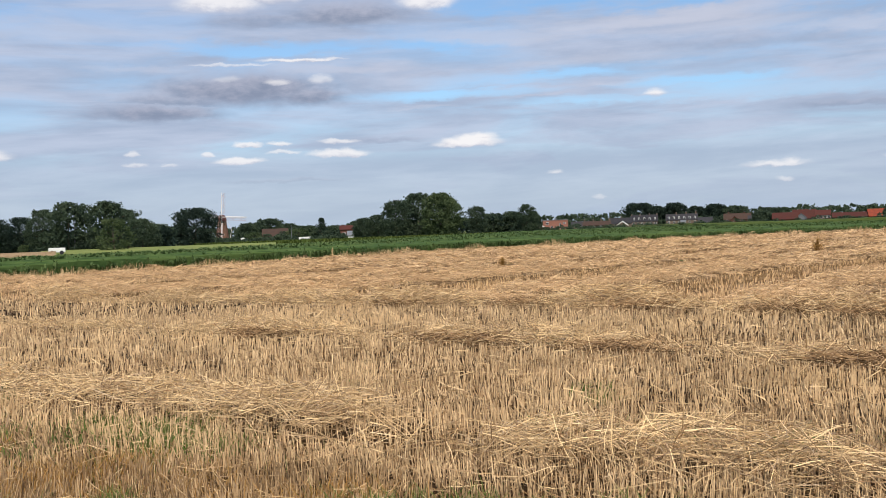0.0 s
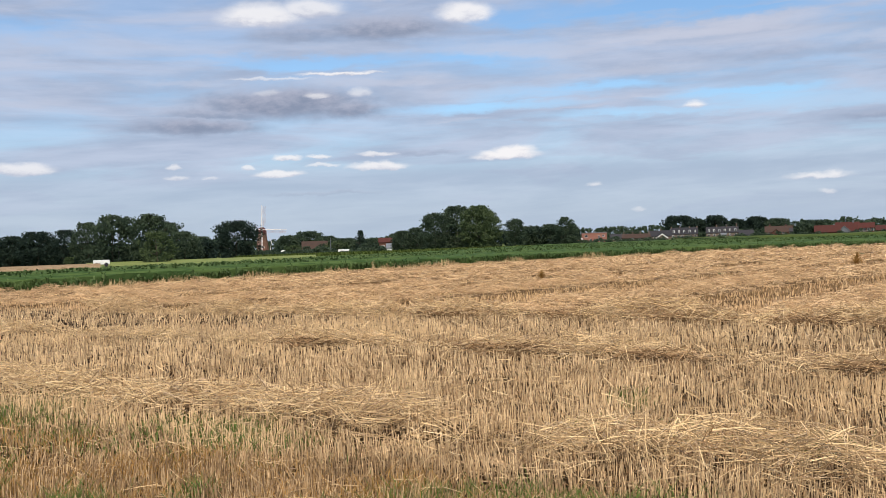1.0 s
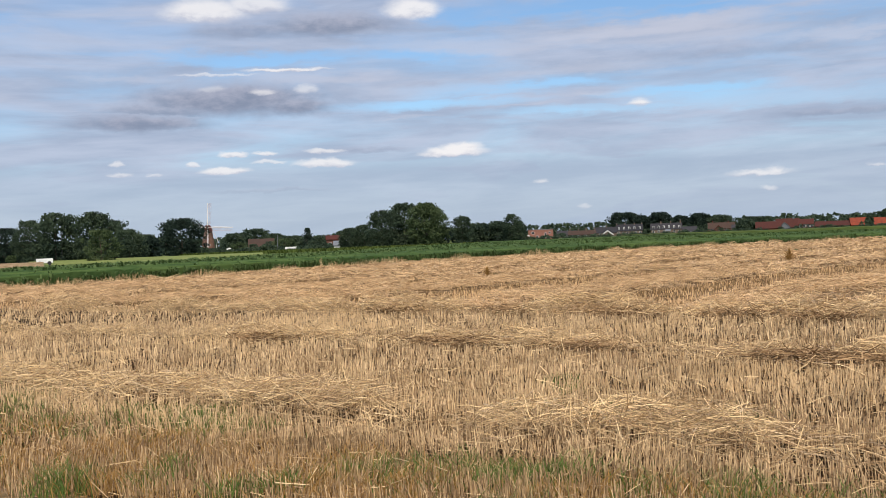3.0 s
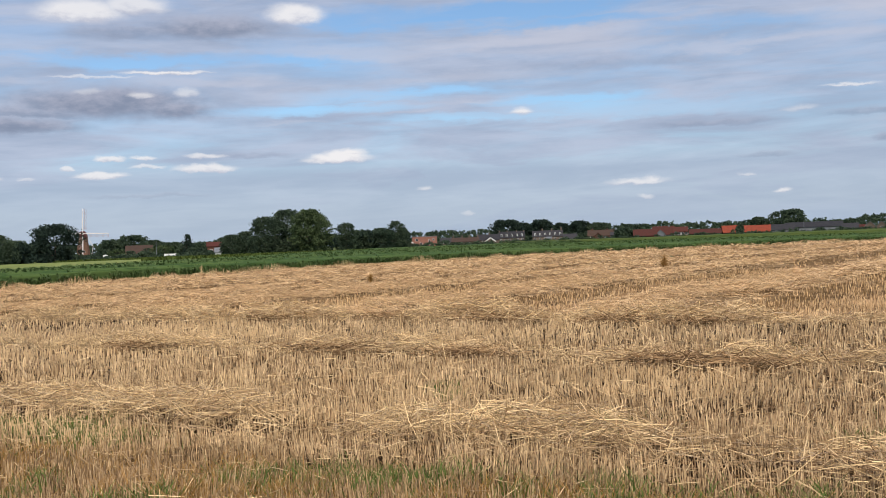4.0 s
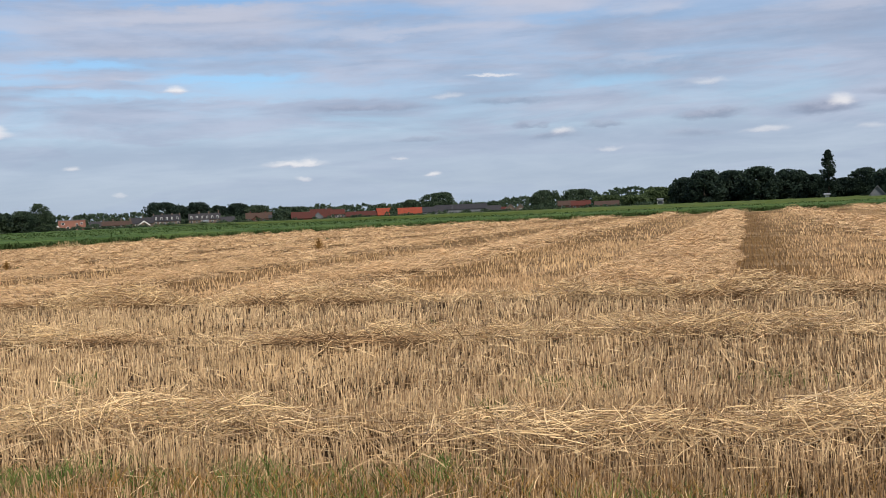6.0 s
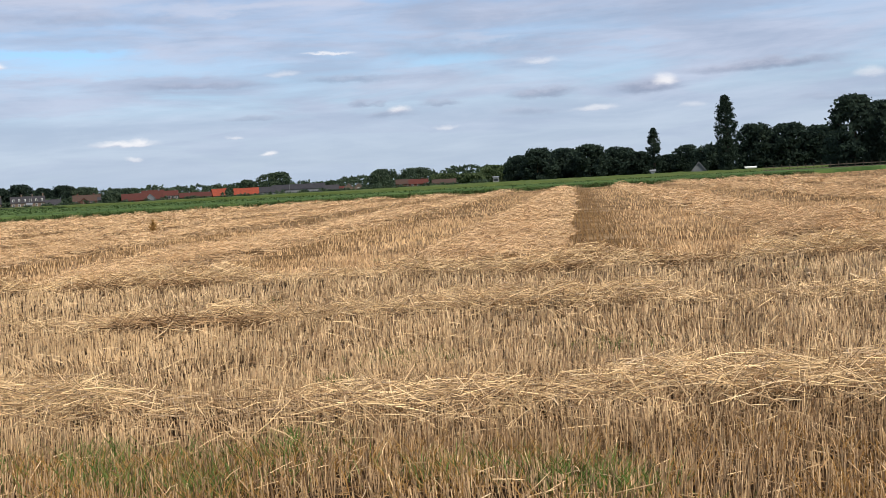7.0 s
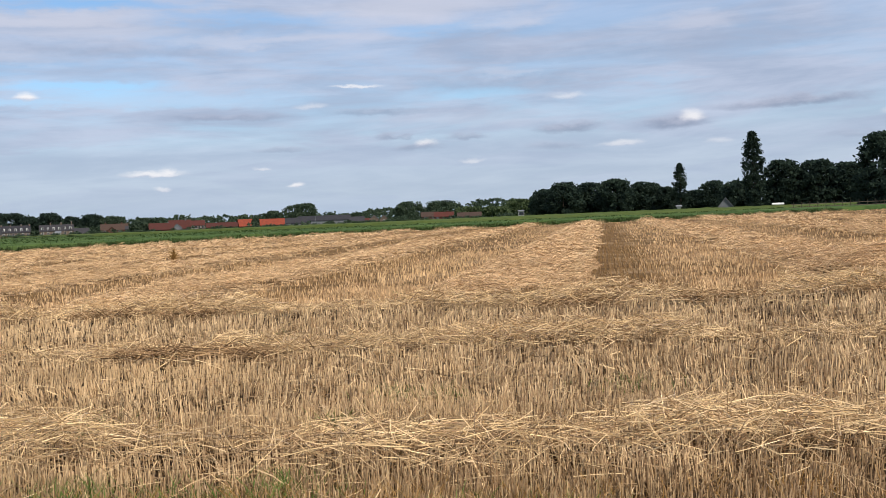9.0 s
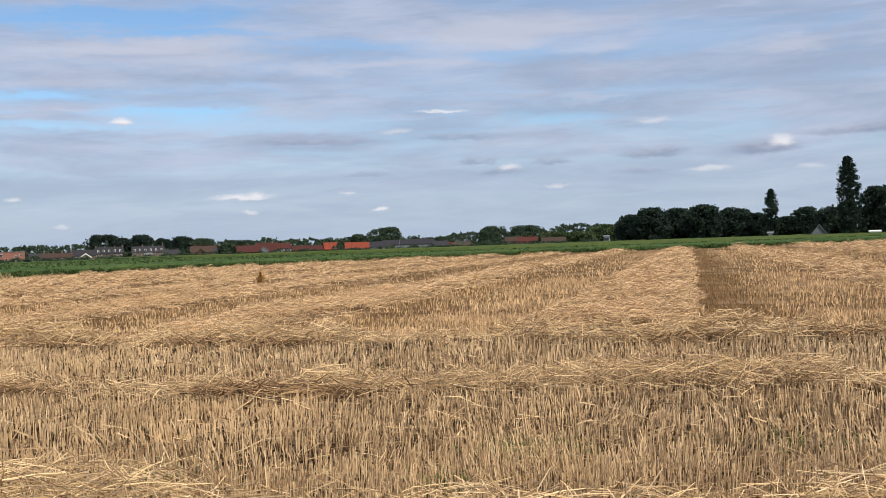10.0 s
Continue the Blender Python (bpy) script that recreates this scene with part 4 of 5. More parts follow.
def tree(xy, height, width, mat=None, shape="round", stem=0.1, clumps=130, per=24, fine=1.0, label="", name="tree", group=""):
    """A tapered trunk with limbs and a ragged crown of leaf clumps."""
    mat = mat or M_LEAF
    ob = thing(name, label or "broad leafy tree with a dark green crown", "tree" if name == "tree" else name, xy, turn=rng.uniform(0, 360), group=group)
    bm = bmesh.new()
    r = height * 0.022 + 0.08
    top = height * (0.75 if shape == "round" else 0.93)
    bends = [(0, 0, -0.1), (rng.normal(0, 0.02) * height, rng.normal(0, 0.02) * height, top * 0.45), (rng.normal(0, 0.02) * height, rng.normal(0, 0.02) * height, top)]
    rod(bm, bends[0], bends[1], r, r * 0.65)
    rod(bm, bends[1], bends[2], r * 0.65, r * 0.15)
    for k in range(7):
        a = rng.uniform(0, math.tau)
        z = height * rng.uniform(max(stem, 0.15), 0.62)
        reach = width * rng.uniform(0.22, 0.42) * (0.4 if shape == "poplar" else 1)
        rod(bm, (0, 0, z), (reach * math.cos(a), reach * math.sin(a), z + height * rng.uniform(0.08, 0.2)), r * 0.35, r * 0.08, 5)
    part("trunk", bm, M_BARK, ob)
    lo = height * stem
    t = rng.uniform(0, 1, clumps)
    if shape == "poplar":
        prof = np.clip(t * 0.9 + 0.62, 0, 1) * np.clip((1 - t) * 2.6, 0.02, 1) ** 0.55
    elif shape == "cone":
        prof = (1 - t) ** 0.8 + 0.06
    else:
        prof = np.clip(np.sqrt(np.clip(1 - np.clip((t - 0.42) / 0.6, -0.8, 1) ** 2, 0.03, 1)), 0, 1)
    a = rng.uniform(0, math.tau, clumps)
    lobes = 1 + 0.13 * np.sin(3 * a + t * 3 + rng.uniform(0, 6)) + 0.11 * np.sin(5 * a + t * 9 + rng.uniform(0, 6))
    size = rng.uniform(0.06, 0.19, clumps) * (width if shape == "round" else width * 1.15)
    size = np.minimum(size, height * 0.2)
    rad = np.maximum(width / 2 * prof * lobes - size * 0.45, 0) * rng.uniform(0.2, 1.0, clumps) ** (0.45 if shape == "round" else 0.6)
    z = lo + (height - lo) * t
    z = np.minimum(z, height - size * 0.75)
    centres = np.stack([rad * np.cos(a), rad * np.sin(a), z], -1)
    leaf = max(0.18, min(0.4, width * 0.032)) * fine
    part_np("crown", leaf_cloud(centres, size, per, leaf), mat, ob)
    return ob


def tree_at(az, far, el, wide, mat=None, shape="round", **more):
    """A tree by its bearing, distance, the elevation of its top and its width in degrees."""
    h = 1.6 + far * math.tan(radians(el))
    return tree(place(az, far), h, far * radians(wide), mat, shape, **more)


def build_trees():
    # the group left of the windmill
    for az, far, el, wide in ((25.4, 260, 0.95, 2.4), (24.0, 240, 1.2, 2.0), (22.8, 235, 1.4, 2.2), (21.5, 240, 1.45, 1.6), (20.4, 225, 1.8, 1.8), (19.2, 215, 2.15, 2.6), (17.3, 210, 2.15, 2.6), (16.3, 225, 1.7, 1.8), (15.6, 240, 1.2, 1.9), (14.7, 260, 0.9, 1.5)):
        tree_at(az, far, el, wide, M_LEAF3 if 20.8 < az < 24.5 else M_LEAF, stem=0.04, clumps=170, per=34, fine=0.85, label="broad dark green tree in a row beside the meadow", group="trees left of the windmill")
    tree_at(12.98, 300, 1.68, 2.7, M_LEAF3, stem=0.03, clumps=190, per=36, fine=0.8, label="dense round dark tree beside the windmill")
    tree_at(17.0, 195, 1.25, 1.8, M_LEAF2, stem=0.04, clumps=100, label="light green spreading tree at the meadow's edge")
    tree_at(21.3, 190, 0.05, 0.55, M_LEAF2, stem=0.02, clumps=40, label="small bright bush in the meadow", name="bush")
    tree_at(25.8, 175, 0.35, 1.8, M_LEAF2, stem=0.02, clumps=60, label="olive brown bush beside the crop", name="bush")
    # behind the windmill and on to the middle
    for az, far, el, wide in ((10.2, 620, 0.8, 1.6), (9.1, 640, 1.0, 1.9), (8.1, 600, 0.7, 1.5), (7.2, 560, 0.55, 1.3), (5.6, 620, 0.5, 1.4), (4.5, 520, 0.7, 1.2), (3.9, 480, 0.5, 1.0)):
        tree_at(az, far, el, wide, M_LEAF, stem=0.03, clumps=150, fine=1.5, label="dark green tree standing among the village houses", group="village trees")
    tree_at(6.4, 540, 0.95, 1.0, M_LEAF3, "cone", stem=0.03, clumps=80, label="dark conifer with a pointed top")
    tree_at(7.6, 430, 0.45, 1.3, M_LEAF2, stem=0.03, clumps=70, label="round olive green bush near the houses", name="bush")
    tree_at(10.0, 430, 0.3, 1.0, M_LEAF2, stem=0.03, clumps=60, label="round green bush near the mill", name="bush")
    tree_at(9.25, 440, 0.2, 0.6, M_LEAF, stem=0.03, clumps=50, label="dark bush before the farmhouse", name="bush")
    tree_at(8.45, 440, 0.3, 0.55, M_LEAF, stem=0.03, clumps=50, label="dark bush before the farmhouse", name="bush")
    tree_at(5.9, 430, 0.25, 1.3, M_LEAF, stem=0.03, clumps=60, label="dark bush between the houses", name="bush")
    # the large group in the middle
    for az, far, el, wide in ((4.1, 350, 0.85, 1.4), (3.4, 340, 1.0, 1.4), (2.4, 320, 1.75, 1.7), (1.2, 330, 2.08, 2.2), (0.1, 315, 2.05, 2.2), (-0.5, 325, 1.75, 1.6), (-1.9, 350, 1.28, 1.3), (-2.8, 380, 0.85, 1.6), (-3.8, 380, 0.92, 1.6), (-4.6, 360, 1.27, 1.2), (-5.0, 370, 0.9, 0.8)):
        tree_at(az, far, el, wide, M_LEAF2 if -1 < az < 1 else M_LEAF, stem=0.03, clumps=210, per=32, fine=0.85, label="tall full-crowned tree in a clump behind the crop", group="clump of trees behind the crop")
    # among the houses
    for az, far, el, wide in ((-10.6, 790, 1.1, 2.2), (-11.4, 800, 0.9, 1.5), (-12.4, 790, 1.05, 1.4), (-13.5, 800, 0.82, 0.9), (-14.4, 820, 0.9, 1.5), (-15.5, 820, 0.75, 1.6), (-16.9, 600, 0.4, 1.3), (-17.2, 800, 0.6, 1.6), (-22.75, 540, 0.35, 0.45), (-23.7, 800, 0.7, 1.0), (-25.2, 800, 1.05, 2.2), (-28.2, 720, 0.4, 1.0)):
        tree_at(az, far, el, wide, M_LEAF3 if az > -15 else M_LEAF, stem=0.03, clumps=170, per=22, fine=2.0, label="dark rounded tree rising behind the brick houses", group="village trees")
    for az, far, el, wide in ((-30.9, 760, 0.92, 1.8), (-32.6, 760, 0.9, 2.2), (-34.3, 640, 0.5, 1.9), (-35.6, 620, 0.45, 1.9), (-36.8, 700, 0.8, 1.6), (-38.0, 700, 0.85, 1.8)):
        tree_at(az, far, el, wide, M_LEAF if far > 700 else M_LEAF2, stem=0.03, clumps=150, per=22, fine=1.9, label="dark green tree behind the low houses", group="village trees")
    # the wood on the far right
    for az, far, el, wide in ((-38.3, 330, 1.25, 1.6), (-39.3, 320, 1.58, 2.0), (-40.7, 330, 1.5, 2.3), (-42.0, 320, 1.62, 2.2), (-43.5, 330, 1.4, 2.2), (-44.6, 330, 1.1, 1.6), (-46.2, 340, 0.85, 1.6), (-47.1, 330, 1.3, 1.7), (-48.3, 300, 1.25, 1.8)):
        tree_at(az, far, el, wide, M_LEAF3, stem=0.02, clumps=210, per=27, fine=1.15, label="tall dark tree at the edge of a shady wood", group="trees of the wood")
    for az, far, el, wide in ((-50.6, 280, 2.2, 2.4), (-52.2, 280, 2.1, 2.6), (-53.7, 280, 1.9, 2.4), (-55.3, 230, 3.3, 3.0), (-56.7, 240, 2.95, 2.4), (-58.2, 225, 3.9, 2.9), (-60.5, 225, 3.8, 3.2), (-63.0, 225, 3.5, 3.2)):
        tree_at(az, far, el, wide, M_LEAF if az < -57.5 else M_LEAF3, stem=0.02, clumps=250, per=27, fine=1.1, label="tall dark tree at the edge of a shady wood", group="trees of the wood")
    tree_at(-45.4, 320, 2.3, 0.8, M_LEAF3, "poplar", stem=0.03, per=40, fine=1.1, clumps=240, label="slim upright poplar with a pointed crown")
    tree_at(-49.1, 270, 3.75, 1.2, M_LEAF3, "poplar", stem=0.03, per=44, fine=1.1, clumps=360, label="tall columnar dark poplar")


build_trees()


def build_underwood():
    """Shrubs that close the gaps at the feet of the tree groups."""
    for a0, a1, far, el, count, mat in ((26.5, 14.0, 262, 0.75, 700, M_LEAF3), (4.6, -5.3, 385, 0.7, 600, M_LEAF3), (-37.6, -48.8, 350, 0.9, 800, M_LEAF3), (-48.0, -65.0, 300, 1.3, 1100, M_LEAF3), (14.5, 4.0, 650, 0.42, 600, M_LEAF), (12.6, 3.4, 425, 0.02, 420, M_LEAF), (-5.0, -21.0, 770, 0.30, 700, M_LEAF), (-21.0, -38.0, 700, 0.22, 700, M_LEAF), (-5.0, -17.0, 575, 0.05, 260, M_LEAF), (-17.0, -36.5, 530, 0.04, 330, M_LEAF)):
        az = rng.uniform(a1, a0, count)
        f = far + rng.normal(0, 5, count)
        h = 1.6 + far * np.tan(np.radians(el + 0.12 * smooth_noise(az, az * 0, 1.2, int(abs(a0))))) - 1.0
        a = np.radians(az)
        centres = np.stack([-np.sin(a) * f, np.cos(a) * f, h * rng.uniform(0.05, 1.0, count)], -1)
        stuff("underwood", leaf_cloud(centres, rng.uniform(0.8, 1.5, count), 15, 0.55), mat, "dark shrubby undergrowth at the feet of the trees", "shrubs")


build_underwood()


def build_far_wood():
    """The unbroken belt of trees behind the village."""
    az = np.concatenate([rng.uniform(-38, 28, 4300)])
    far = rng.uniform(900, 1050, len(az))
    top = np.interp(az, [-38, -36.5, -33, -30, -27, -20, -17, -14, -9, -6, 0, 8, 28], [0.8, 0.85, 0.7, 0.55, 0.5, 0.55, 0.65, 0.7, 0.62, 0.7, 0.6, 0.55, 0.7])
    top = top + 0.09 * smooth_noise(az, az * 0, 1.6, 71) + 0.05 * smooth_noise(az, az * 0, 0.5, 72)
    h = 1.6 + far * np.tan(np.radians(top))
    a = np.radians(az)
    centres = np.stack([-np.sin(a) * far, np.cos(a) * far, h * rng.uniform(0.1, 1.0, len(az)) ** 0.7 - 1.0], -1)
    stuff("far_wood", leaf_cloud(centres, rng.uniform(1.2, 2.6, len(az)), 11, 1.2), M_LEAF, "distant belt of dark green woodland behind the village", "woods")


build_far_wood()


# ---- buildings ----
def house(xy, wide, deep, eave, ridge, turn, walls, roof, label, windows=0, chimneys=(), gable=False, doors=0, dormers=0, name="house", base=0.0, white_trim=False):
    """A gabled house whose long side (or gable) faces the viewer; its own +y points away from the viewer."""
    ob = thing(name, label, "house", xy, base, turn)
    w, d = wide / 2, deep / 2
    bm = bmesh.new()
    if gable:
        prism(bm, [(-w, 0), (w, 0), (w, eave), (0, ridge), (-w, eave)], -d, d)
    else:
        box(bm, -w, w, -d, d, 0, eave)
        for x in (-w, w - 0.3):
            vs = [bm.verts.new((x + dx, y, z)) for dx in (0, 0.3) for y, z in ((-d, eave), (d, eave), (0, ridge - 0.1))]
            bm.faces.new(vs[:3]); bm.faces.new(vs[3:][::-1])
            for i in range(3):
                bm.faces.new((vs[i], vs[3 + i], vs[3 + (i + 1) % 3], vs[(i + 1) % 3]))
    bmesh.ops.recalc_face_normals(bm, faces=bm.faces)
    part("wall", bm, walls, ob)
    bm = bmesh.new()
    over, thick = 0.35, 0.22
    if gable:
        for sgn in (-1, 1):
            dz = (ridge - eave) / w
            out = [(0, ridge + 0.02), (sgn * (w + over), eave - over * dz + 0.02), (sgn * (w + over), eave - over * dz + 0.02 + thick), (0, ridge + 0.02 + thick)]
            prism(bm, out, -d - over, d + over)
    else:
        dz = (ridge - eave) / d
        for sgn in (-1, 1):
            vs = [bm.verts.new((x, y, z)) for x in (-w - over, w + over) for y, z in ((0, ridge + 0.02), (sgn * (d + over), eave - over * dz + 0.02), (sgn * (d + over), eave - over * dz + 0.02 + thick), (0, ridge + 0.02 + thick))]
            bm.faces.new(vs[:4]); bm.faces.new(vs[4:][::-1])
            for i in range(4):
                bm.faces.new((vs[i], vs[4 + i], vs[4 + (i + 1) % 4], vs[(i + 1) % 4]))
    bmesh.ops.recalc_face_normals(bm, faces=bm.faces)
    part("roof", bm, roof, ob)
    if white_trim:
        bm = bmesh.new()
        for sgn in (-1, 1):
            prism(bm, [(0, ridge - 0.35), (sgn * (w + over), eave - 0.6), (sgn * (w + over), eave), (0, ridge + 0.3)], -d - over - 0.12, -d - over - 0.02)
        bmesh.ops.recalc_face_normals(bm, faces=bm.faces)
        part("bargeboard", bm, M_WHITE, ob, "white painted bargeboard")
    for k in range(windows):
        x = -w + wide * (k + 0.5) / windows
        win = part("window", box(bmesh.new(), x - 0.65, x + 0.65, -d - 0.06, -d + 0.05, 0.9, min(2.4, eave - 0.2)), M_WHITE, ob, "white framed window")
        part("pane", box(bmesh.new(), x - 0.55, x + 0.55, -d - 0.09, -d - 0.062, 1.0, min(2.3, eave - 0.3)), M_GLASS, win)
    for k in range(doors):
        x = -w + wide * (k + 0.15) / doors
        part("door", box(bmesh.new(), x - 0.5, x + 0.5, -d - 0.05, -d + 0.05, 0, 2.1), M_WOOD, ob)
    for k in range(dormers):
        x = -w + wide * (k + 0.5) / dormers
        z0 = eave + (ridge - eave) * 0.12
        z1 = eave + (ridge - eave) * 0.62
        dm = part("dormer", box(bmesh.new(), x - 0.55, x + 0.55, -d * 0.85, -d * 0.3, z0, z1), M_WHITE, ob, "white roof dormer")
        part("pane", box(bmesh.new(), x - 0.35, x + 0.35, -d * 0.85 - 0.06, -d * 0.85 - 0.01, z0 + 0.25, z1 - 0.2), M_GLASS, dm)
    for x, h in chimneys:
        c = part("chimney", box(bmesh.new(), x - 0.4, x + 0.4, -0.4, 0.4, ridge - 0.8, ridge + h), walls, ob)
        part("chimney_cap", box(bmesh.new(), x - 0.48, x + 0.48, -0.48, 0.48, ridge + h, ridge + h + 0.15), M_GREY, c)
    return ob


def house_at(a0, a1, far, el, eave_el, walls, roof, label, deep=9.0, skew=0.0, **more):
    """A house between two bearings, with its ridge and eave at those elevations."""
    mid = (a0 + a1) / 2
    wide = far * radians(abs(a0 - a1))
    up = lambda e: 1.6 + far * math.tan(radians(e))
    return house(place(mid, far), wide, deep, max(1.2, up(eave_el)), up(el), mid + skew, walls, roof, label, **more)


def build_village():
    r = house_at
    # left of the middle
    r(9.5, 8.2, 470, 0.42, 0.0, M_BRICK2, M_BROWN, "low farmhouse with a brown tiled roof among trees", windows=3)
    r(5.4, 4.6, 460, 0.46, 0.25, M_BRICK, M_RED, "brick house with a red tiled roof half hidden by trees", windows=2)
    r(4.2, 3.7, 430, 0.5, 0.2, M_BRICK, M_RED, "red brick house with a dark red roof", windows=1, gable=True)
    r(5.0, 4.35, 380, 0.15, -0.12, M_WHITE, M_GREY, "low white greenhouse with a grey roof", deep=6, name="greenhouse")
    # right of the middle
    r(-7.0, -8.0, 690, 0.22, 0.0, M_BRICK2, M_SLATE, "low house with a dark slate roof", windows=3)
    r(-7.6, -9.05, 640, 0.2, 0.0, M_BRICK2, M_BROWN, "long low house with a grey-brown tiled roof and chimneys", windows=4, chimneys=((-7.2, 1.6), (-2.0, 1.4), (2.5, 1.5), (7.4, 1.7)))
    r(-9.0, -10.15, 720, 0.33, 0.05, M_BRICK2, M_SLATE, "house with a dark slate roof and chimney", windows=2, chimneys=((0.5, 1.4),))
    r(-9.4, -9.95, 660, 0.16, -0.1, M_BRICK2, M_SLATE, "small gabled house with white bargeboards", gable=True, white_trim=True)
    r(-10.15, -11.5, 740, 0.44, 0.12, M_BRICK2, M_SLATE, "terrace of tan brick houses with dormers in a slate roof", windows=6, dormers=5, chimneys=((-8.5, 0.9), (-3.0, 0.9), (3.5, 0.9), (8.4, 0.9)))
    r(-11.95, -13.55, 740, 0.42, 0.12, M_BRICK2, M_SLATE, "terrace of tan brick houses with pale dormers in a slate roof", windows=6, dormers=6, chimneys=((-3.5, 1.5), (3.0, 1.5), (9.4, 2.0)))
    r(-12.7, -12.95, 725, 0.08, 0.02, M_WHITE, M_GREY, "white rendered annexe of the terrace", deep=4, windows=2, name="annexe")
    r(-13.6, -14.3, 700, 0.2, -0.08, M_WHITE, M_SLATE, "low house with a dark roof over white walls", windows=2)
    r(-14.9, -16.3, 720, 0.34, 0.05, M_BRICK, M_BROWN, "brown-roofed farmhouse with roof windows", windows=4, chimneys=((-6.0, 1.2), (4.0, 1.0)))
    r(-15.2, -15.65, 680, 0.2, 0.0, M_BRICK, M_RED, "small gabled house of russet brick", deep=7, gable=True, windows=1)
    r(-16.1, -16.7, 660, 0.2, 0.05, M_SLATE, M_SLATE, "black timber barn with a dark roof", deep=8, name="barn")
    r(-17.3, -18.5, 560, 0.28, -0.05, M_BRICK, M_RED, "long farm building with a red tiled roof", name="barn")
    r(-18.3, -19.4, 590, 0.4, -0.02, M_GREY, M_RED, "tall barn with a dark red roof", name="barn", chimneys=((3.0, 0.8),))
    r(-18.45, -18.95, 560, 0.22, 0.0, M_GREY, M_GREY, "grey rendered gabled porch of the barn", gable=True, deep=4, name="porch")
    r(-19.4, -20.1, 580, 0.34, 0.1, M_BRICK, M_RED, "red brick house with small white windows", windows=4)
    r(-20.2, -21.8, 560, 0.18, -0.1, M_BRICK, M_RED, "low stable with a red tiled roof", windows=3, name="stable")
    r(-21.85, -22.6, 560, 0.3, -0.12, M_BRICK, M_ORANGE, "barn with a steep bright orange tiled roof", name="barn", skew=8)
    r(-22.95, -24.25, 560, 0.27, -0.12, M_BRICK, M_ORANGE, "long barn with a bright orange tiled roof", name="barn")
    r(-24.25, -25.4, 600, 0.27, 0.0, M_GREY, M_SLATE, "grey shed with a dark roof", name="shed", windows=2)
    r(-25.0, -27.75, 620, 0.33, 0.08, M_GREY, M_SLATE, "long grey agricultural shed with a dark roof", deep=16, name="shed")
    r(-27.75, -28.5, 600, 0.2, -0.1, M_SLATE, M_SLATE, "dark barn with a hipped roof", name="barn")
    r(-28.4, -28.9, 600, 0.1, -0.15, M_BRICK, M_RED, "small red brick outbuilding", name="outbuilding", deep=5)
    r(-28.8, -29.3, 600, 0.25, 0.02, M_BRICK2, M_GREY, "pale house with a grey gabled roof", gable=True, deep=7, windows=1)
    r(-29.35, -29.8, 600, 0.24, 0.02, M_BRICK2, M_GREY, "pale house with a grey gabled roof", gable=True, deep=7, windows=1)
    r(-31.6, -32.5, 560, 0.28, 0.05, M_BRICK, M_BROWN, "brown-roofed house with a white framed window", windows=2)
    r(-32.3, -33.3, 550, 0.25, 0.02, M_BRICK, M_RED, "red brick house with a dark red roof", windows=3, chimneys=((2.0, 0.8),))
    r(-33.55, -34.8, 560, 0.18, -0.02, M_BRICK2, M_BROWN, "low bungalow with a brown roof", windows=3)
    r(-36.85, -37.1, 420, 0.17, 0.12, M_WHITE, M_GREY, "white flat-roofed house at the edge of the wood", deep=6, windows=2)
    r(-47.35, -48.0, 285, 0.35, -0.05, M_GREY, M_GREY, "grey gabled shed among the trees", gable=True, deep=7, name="shed")
    r(-50.05, -50.5, 262, -0.05, -0.12, M_WHITE, M_WHITE, "long low white shelter beside the wood", deep=3, name="shelter")
    r(-45.2, -45.4, 310, 0.06, 0.0, M_WHITE, M_GREY, "small white hut with a grey roof below the poplar", deep=3, name="hut")


build_village()


def build_modern_house():
    far = 600.0
    ob = thing("house", "flat-roofed modern house of pale red brick", "house", place(-6.13, far), turn=-6.13)
    w = far * radians(1.32) / 2
    part("wall", box(bmesh.new(), -w, w, -5, 5, 0, 5.2), M_PINK, ob)
    part("roof", box(bmesh.new(), -w - 0.2, w + 0.2, -5.2, 5.2, 5.2, 5.5), M_GREY, ob)
    part("chimney", box(bmesh.new(), -0.5, 0.7, -1, 1, 5.5, 6.3), M_GREY, ob)
    for x, z0, z1, s in ((-4.4, 2.9, 4.2, 0.8), (2.6, 0.6, 3.6, 0.5), (-2.0, 0.8, 2.0, 0.7), (4.9, 3.0, 4.0, 0.6)):
        win = part("window", box(bmesh.new(), x - s, x + s, -5.06, -4.9, z0, z1), M_WHITE, ob, "white framed window")
        part("pane", box(bmesh.new(), x - s + 0.1, x + s - 0.1, -5.1, -5.062, z0 + 0.1, z1 - 0.1), M_GLASS, win)
    # low lean-to with a white sloping edge
    shed = thing("lean_to", "low lean-to with a white sloping roof edge", "shed", place(-5.55, far - 12), turn=-6.0)
    part("wall", prism(bmesh.new(), [(-2.8, 0), (3.0, 0), (-2.6, 3.0)], -2, 2), M_PINK, shed)
    part("roof", prism(bmesh.new(), [(-2.9, 3.0), (3.2, -0.2), (3.5, 0.1), (-2.7, 3.4)], -2.3, 2.3), M_WHITE, shed, "white roof slope")


build_modern_house()


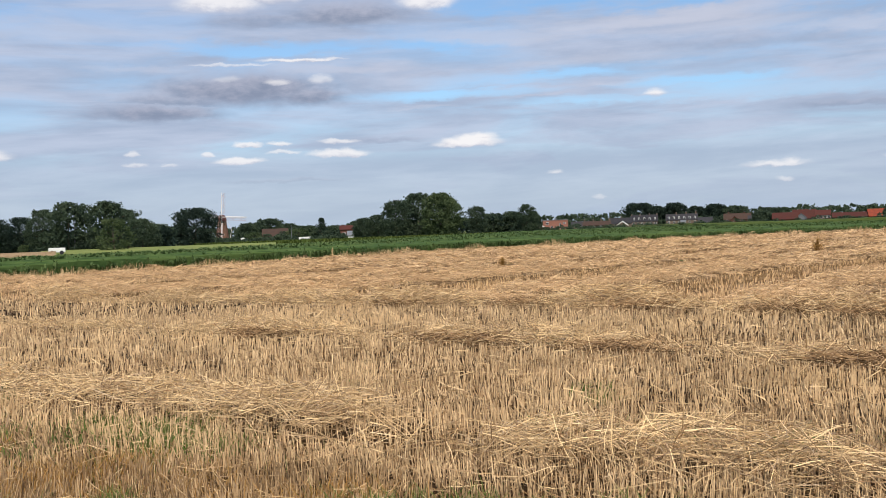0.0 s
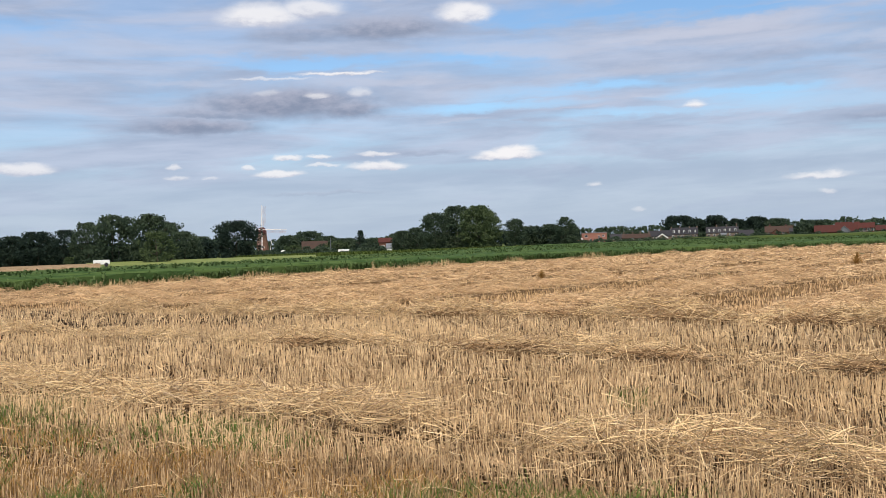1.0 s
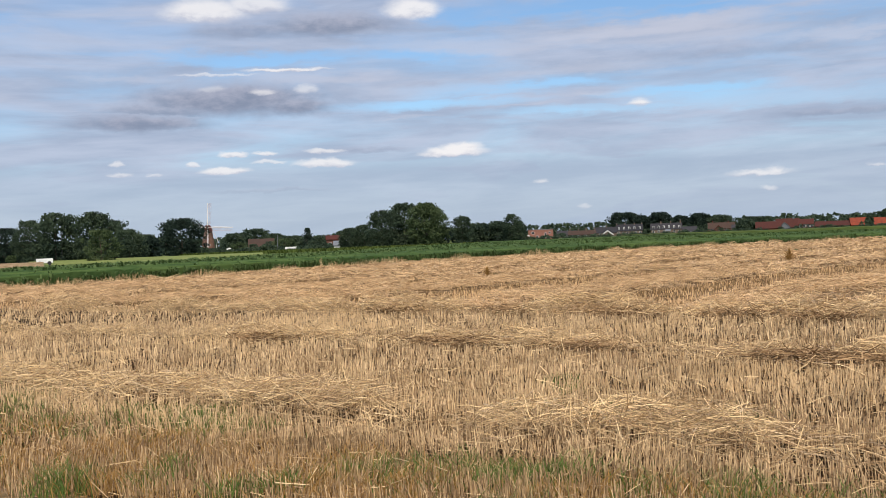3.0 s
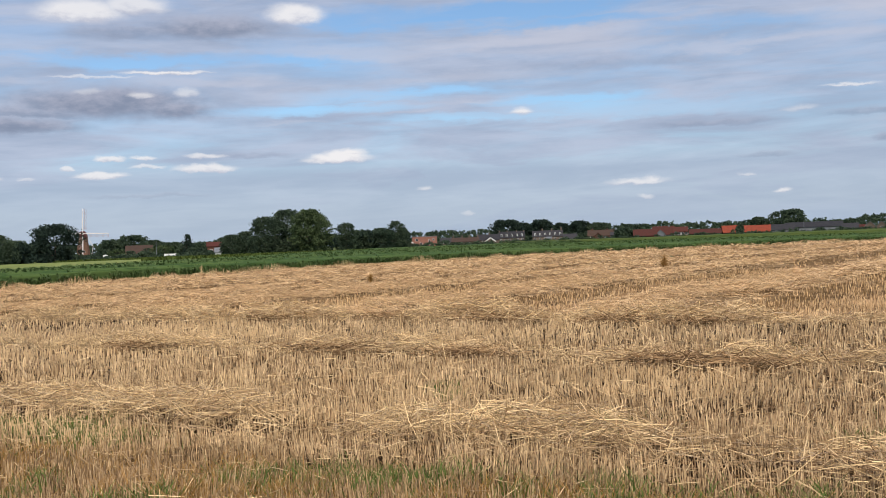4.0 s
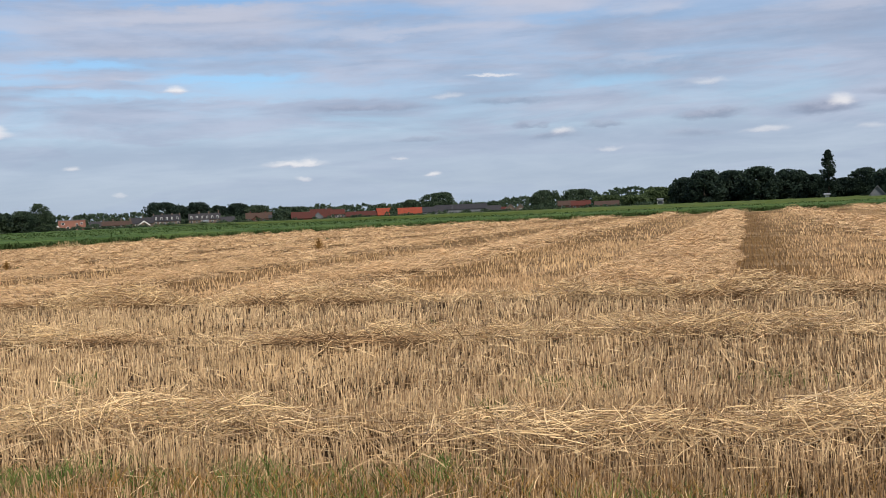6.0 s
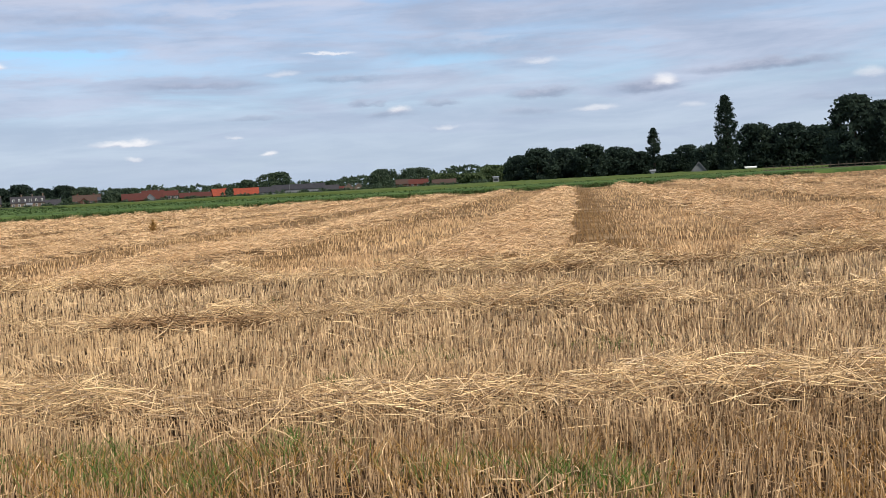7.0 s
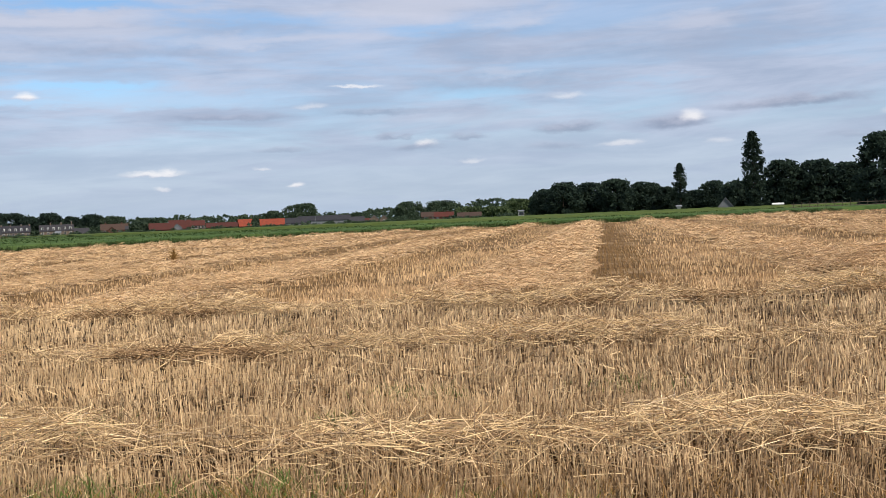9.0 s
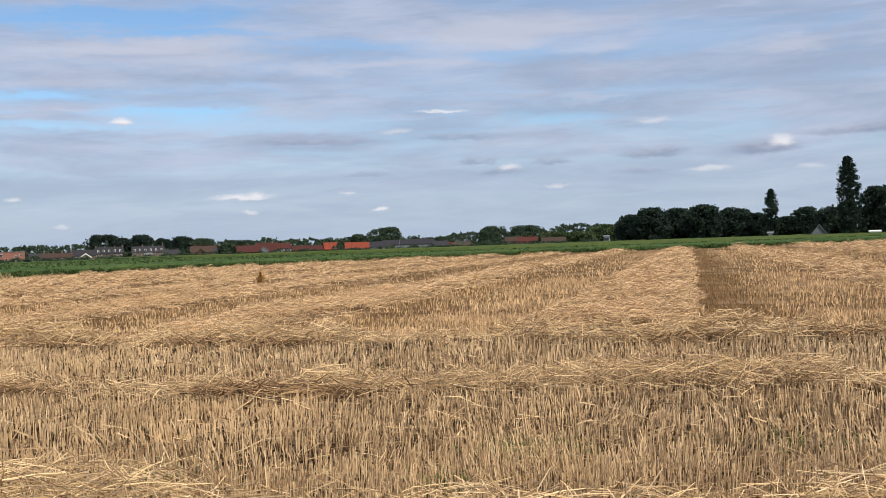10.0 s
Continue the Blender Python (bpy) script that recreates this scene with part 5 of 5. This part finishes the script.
# ---- windmill ----
def build_windmill():
    far = 520.0
    ob = thing("windmill", "brick tower windmill with a red cap and white-edged sails", "windmill", place(11.6, far), turn=11.6)
    part("tower", lathe(bmesh.new(), [(3.35, 0), (3.2, 1.0), (2.1, 9.7), (2.05, 10.1)], 8), M_MILL, ob, smooth=False)
    part("cap", lathe(bmesh.new(), [(2.2, 10.05), (2.25, 10.5), (2.0, 11.8), (1.35, 12.8), (0.3, 13.3)]), M_CAP, ob, "dark red boat-shaped cap")
    hub = Vector((0, -3.2, 12.0))
    part("axle", rod(bmesh.new(), (0, 0, 12.0), hub - Vector((0, 0.5, 0)), 0.35, 0.3, 8), M_CAP, ob)
    radius = 11.6
    for k in range(4):
        a = radians(90 * k + 2.5)
        along, side = Vector((math.sin(a), 0, math.cos(a))), Vector((math.cos(a), 0, -math.sin(a)))
        sail = part("sail", rod(bmesh.new(), hub, hub + along * radius, 0.19, 0.12, 6), M_STOCK, ob, "white sail stock with red lattice")
        bm = bmesh.new()
        for i in range(19):
            c = hub + along * (1.8 + i * 0.53)
            rod(bm, c, c + side * 1.5, 0.035, 0.035, 4)
        for off in (0.75, 1.5):
            rod(bm, hub + along * 1.8 + side * off, hub + along * (radius - 0.2) + side * off, 0.035, 0.035, 4)
        part("lattice", bm, M_SAIL, sail, "pale red sail lattice")
        bm = bmesh.new()
        rod(bm, hub + along * 1.8 - side * 0.28, hub + along * radius - side * 0.28, 0.10, 0.08, 4)
        part("leading_board", bm, M_STOCK, sail)
    bm = bmesh.new()
    rod(bm, (1.2, 2.0, 12.2), (4.4, 3.0, 6.0), 0.14, 0.12)
    rod(bm, (4.4, 3.0, 6.0), (3.4, 3.0, 1.0), 0.12, 0.12)
    part("tail_pole", bm, M_STOCK, ob, "pale wooden tail pole")
    for z, x in ((6.0, -0.4), (3.0, 0.5)):
        win = part("window", box(bmesh.new(), x - 0.35, x + 0.35, -3.0 + z * 0.11, -2.2, z, z + 1.0), M_WHITE, ob)
        part("pane", box(bmesh.new(), x - 0.27, x + 0.27, -3.04 + z * 0.11, -3.002 + z * 0.11, z + 0.1, z + 0.9), M_GLASS, win)
    # mound and low buildings at its foot
    hedge = thing("hedge", "clipped dark hedge on the mill mound", "hedge", place(11.0, 470))
    n = 260
    centres = np.stack([rng.uniform(-9, 9, n), rng.uniform(-1, 1, n), rng.uniform(0.2, 1.6, n)], -1)
    part_np("foliage", leaf_cloud(centres, np.full(n, 0.6), 20, 0.2), M_LEAF3, hedge)
    tent = thing("marquee", "white pitched marquee below the windmill", "tent", place(10.55, 450), turn=10.5)
    part("roof", prism(bmesh.new(), [(-2.6, 0.8), (2.6, 0.8), (0.2, 1.9)], -3, 3), M_WHITE, tent)
    part("side", box(bmesh.new(), -2.4, 2.4, -2.8, 2.8, 0, 0.8), M_WHITE, tent)


build_windmill()


def build_small_things():
    def box_van(az, far, wide, tall, label, name, z=0.35):
        ob = thing(name, label, name.replace("_", " "), place(az, far), turn=az)
        part("body", box(bmesh.new(), -wide / 2, wide / 2, -1.0, 1.0, z, z + tall, 0.06), M_WHITE, ob)
        for x in (-wide * 0.28, wide * 0.28):
            bm = bmesh.new()
            rod(bm, (x, -1.02, 0.33), (x, -0.8, 0.33), 0.33, 0.33, 12)
            part("wheel", bm, M_SLATE, ob)
        return ob
    box_van(19.75, 185, 2.6, 0.75, "white trailer parked on the meadow", "trailer")
    box_van(9.75, 430, 2.4, 0.8, "white trailer beside the mill", "trailer")
    box_van(7.3, 420, 4.6, 0.9, "long white caravan near the houses", "caravan")
    box_van(6.0, 440, 2.4, 1.2, "white van near the houses", "van")
    for az, far, tall in ((18.9, 215, 9.0), (8.0, 420, 6.0), (-25.9, 560, 5.6)):
        ob = thing("post", "slender pale pole standing upright", "pole", place(az, far))
        part("shaft", rod(bmesh.new(), (0, 0, -0.2), (0, 0, tall), 0.14, 0.08, 8), M_GREY, ob)
    fence = thing("fence", "open post and rail fence along the meadow", "fence", place(-55.5, 205), turn=-57)
    for k in range(25):
        x = -16 + k * 1.4
        part("post", box(bmesh.new(), x - 0.06, x + 0.06, -0.06, 0.06, -0.1, 1.6), M_BARK, fence)
    for z in (0.6, 1.1):
        part("rail", box(bmesh.new(), -16.5, 18.5, -0.03, 0.03, z, z + 0.1), M_WOOD, fence)


build_small_things()
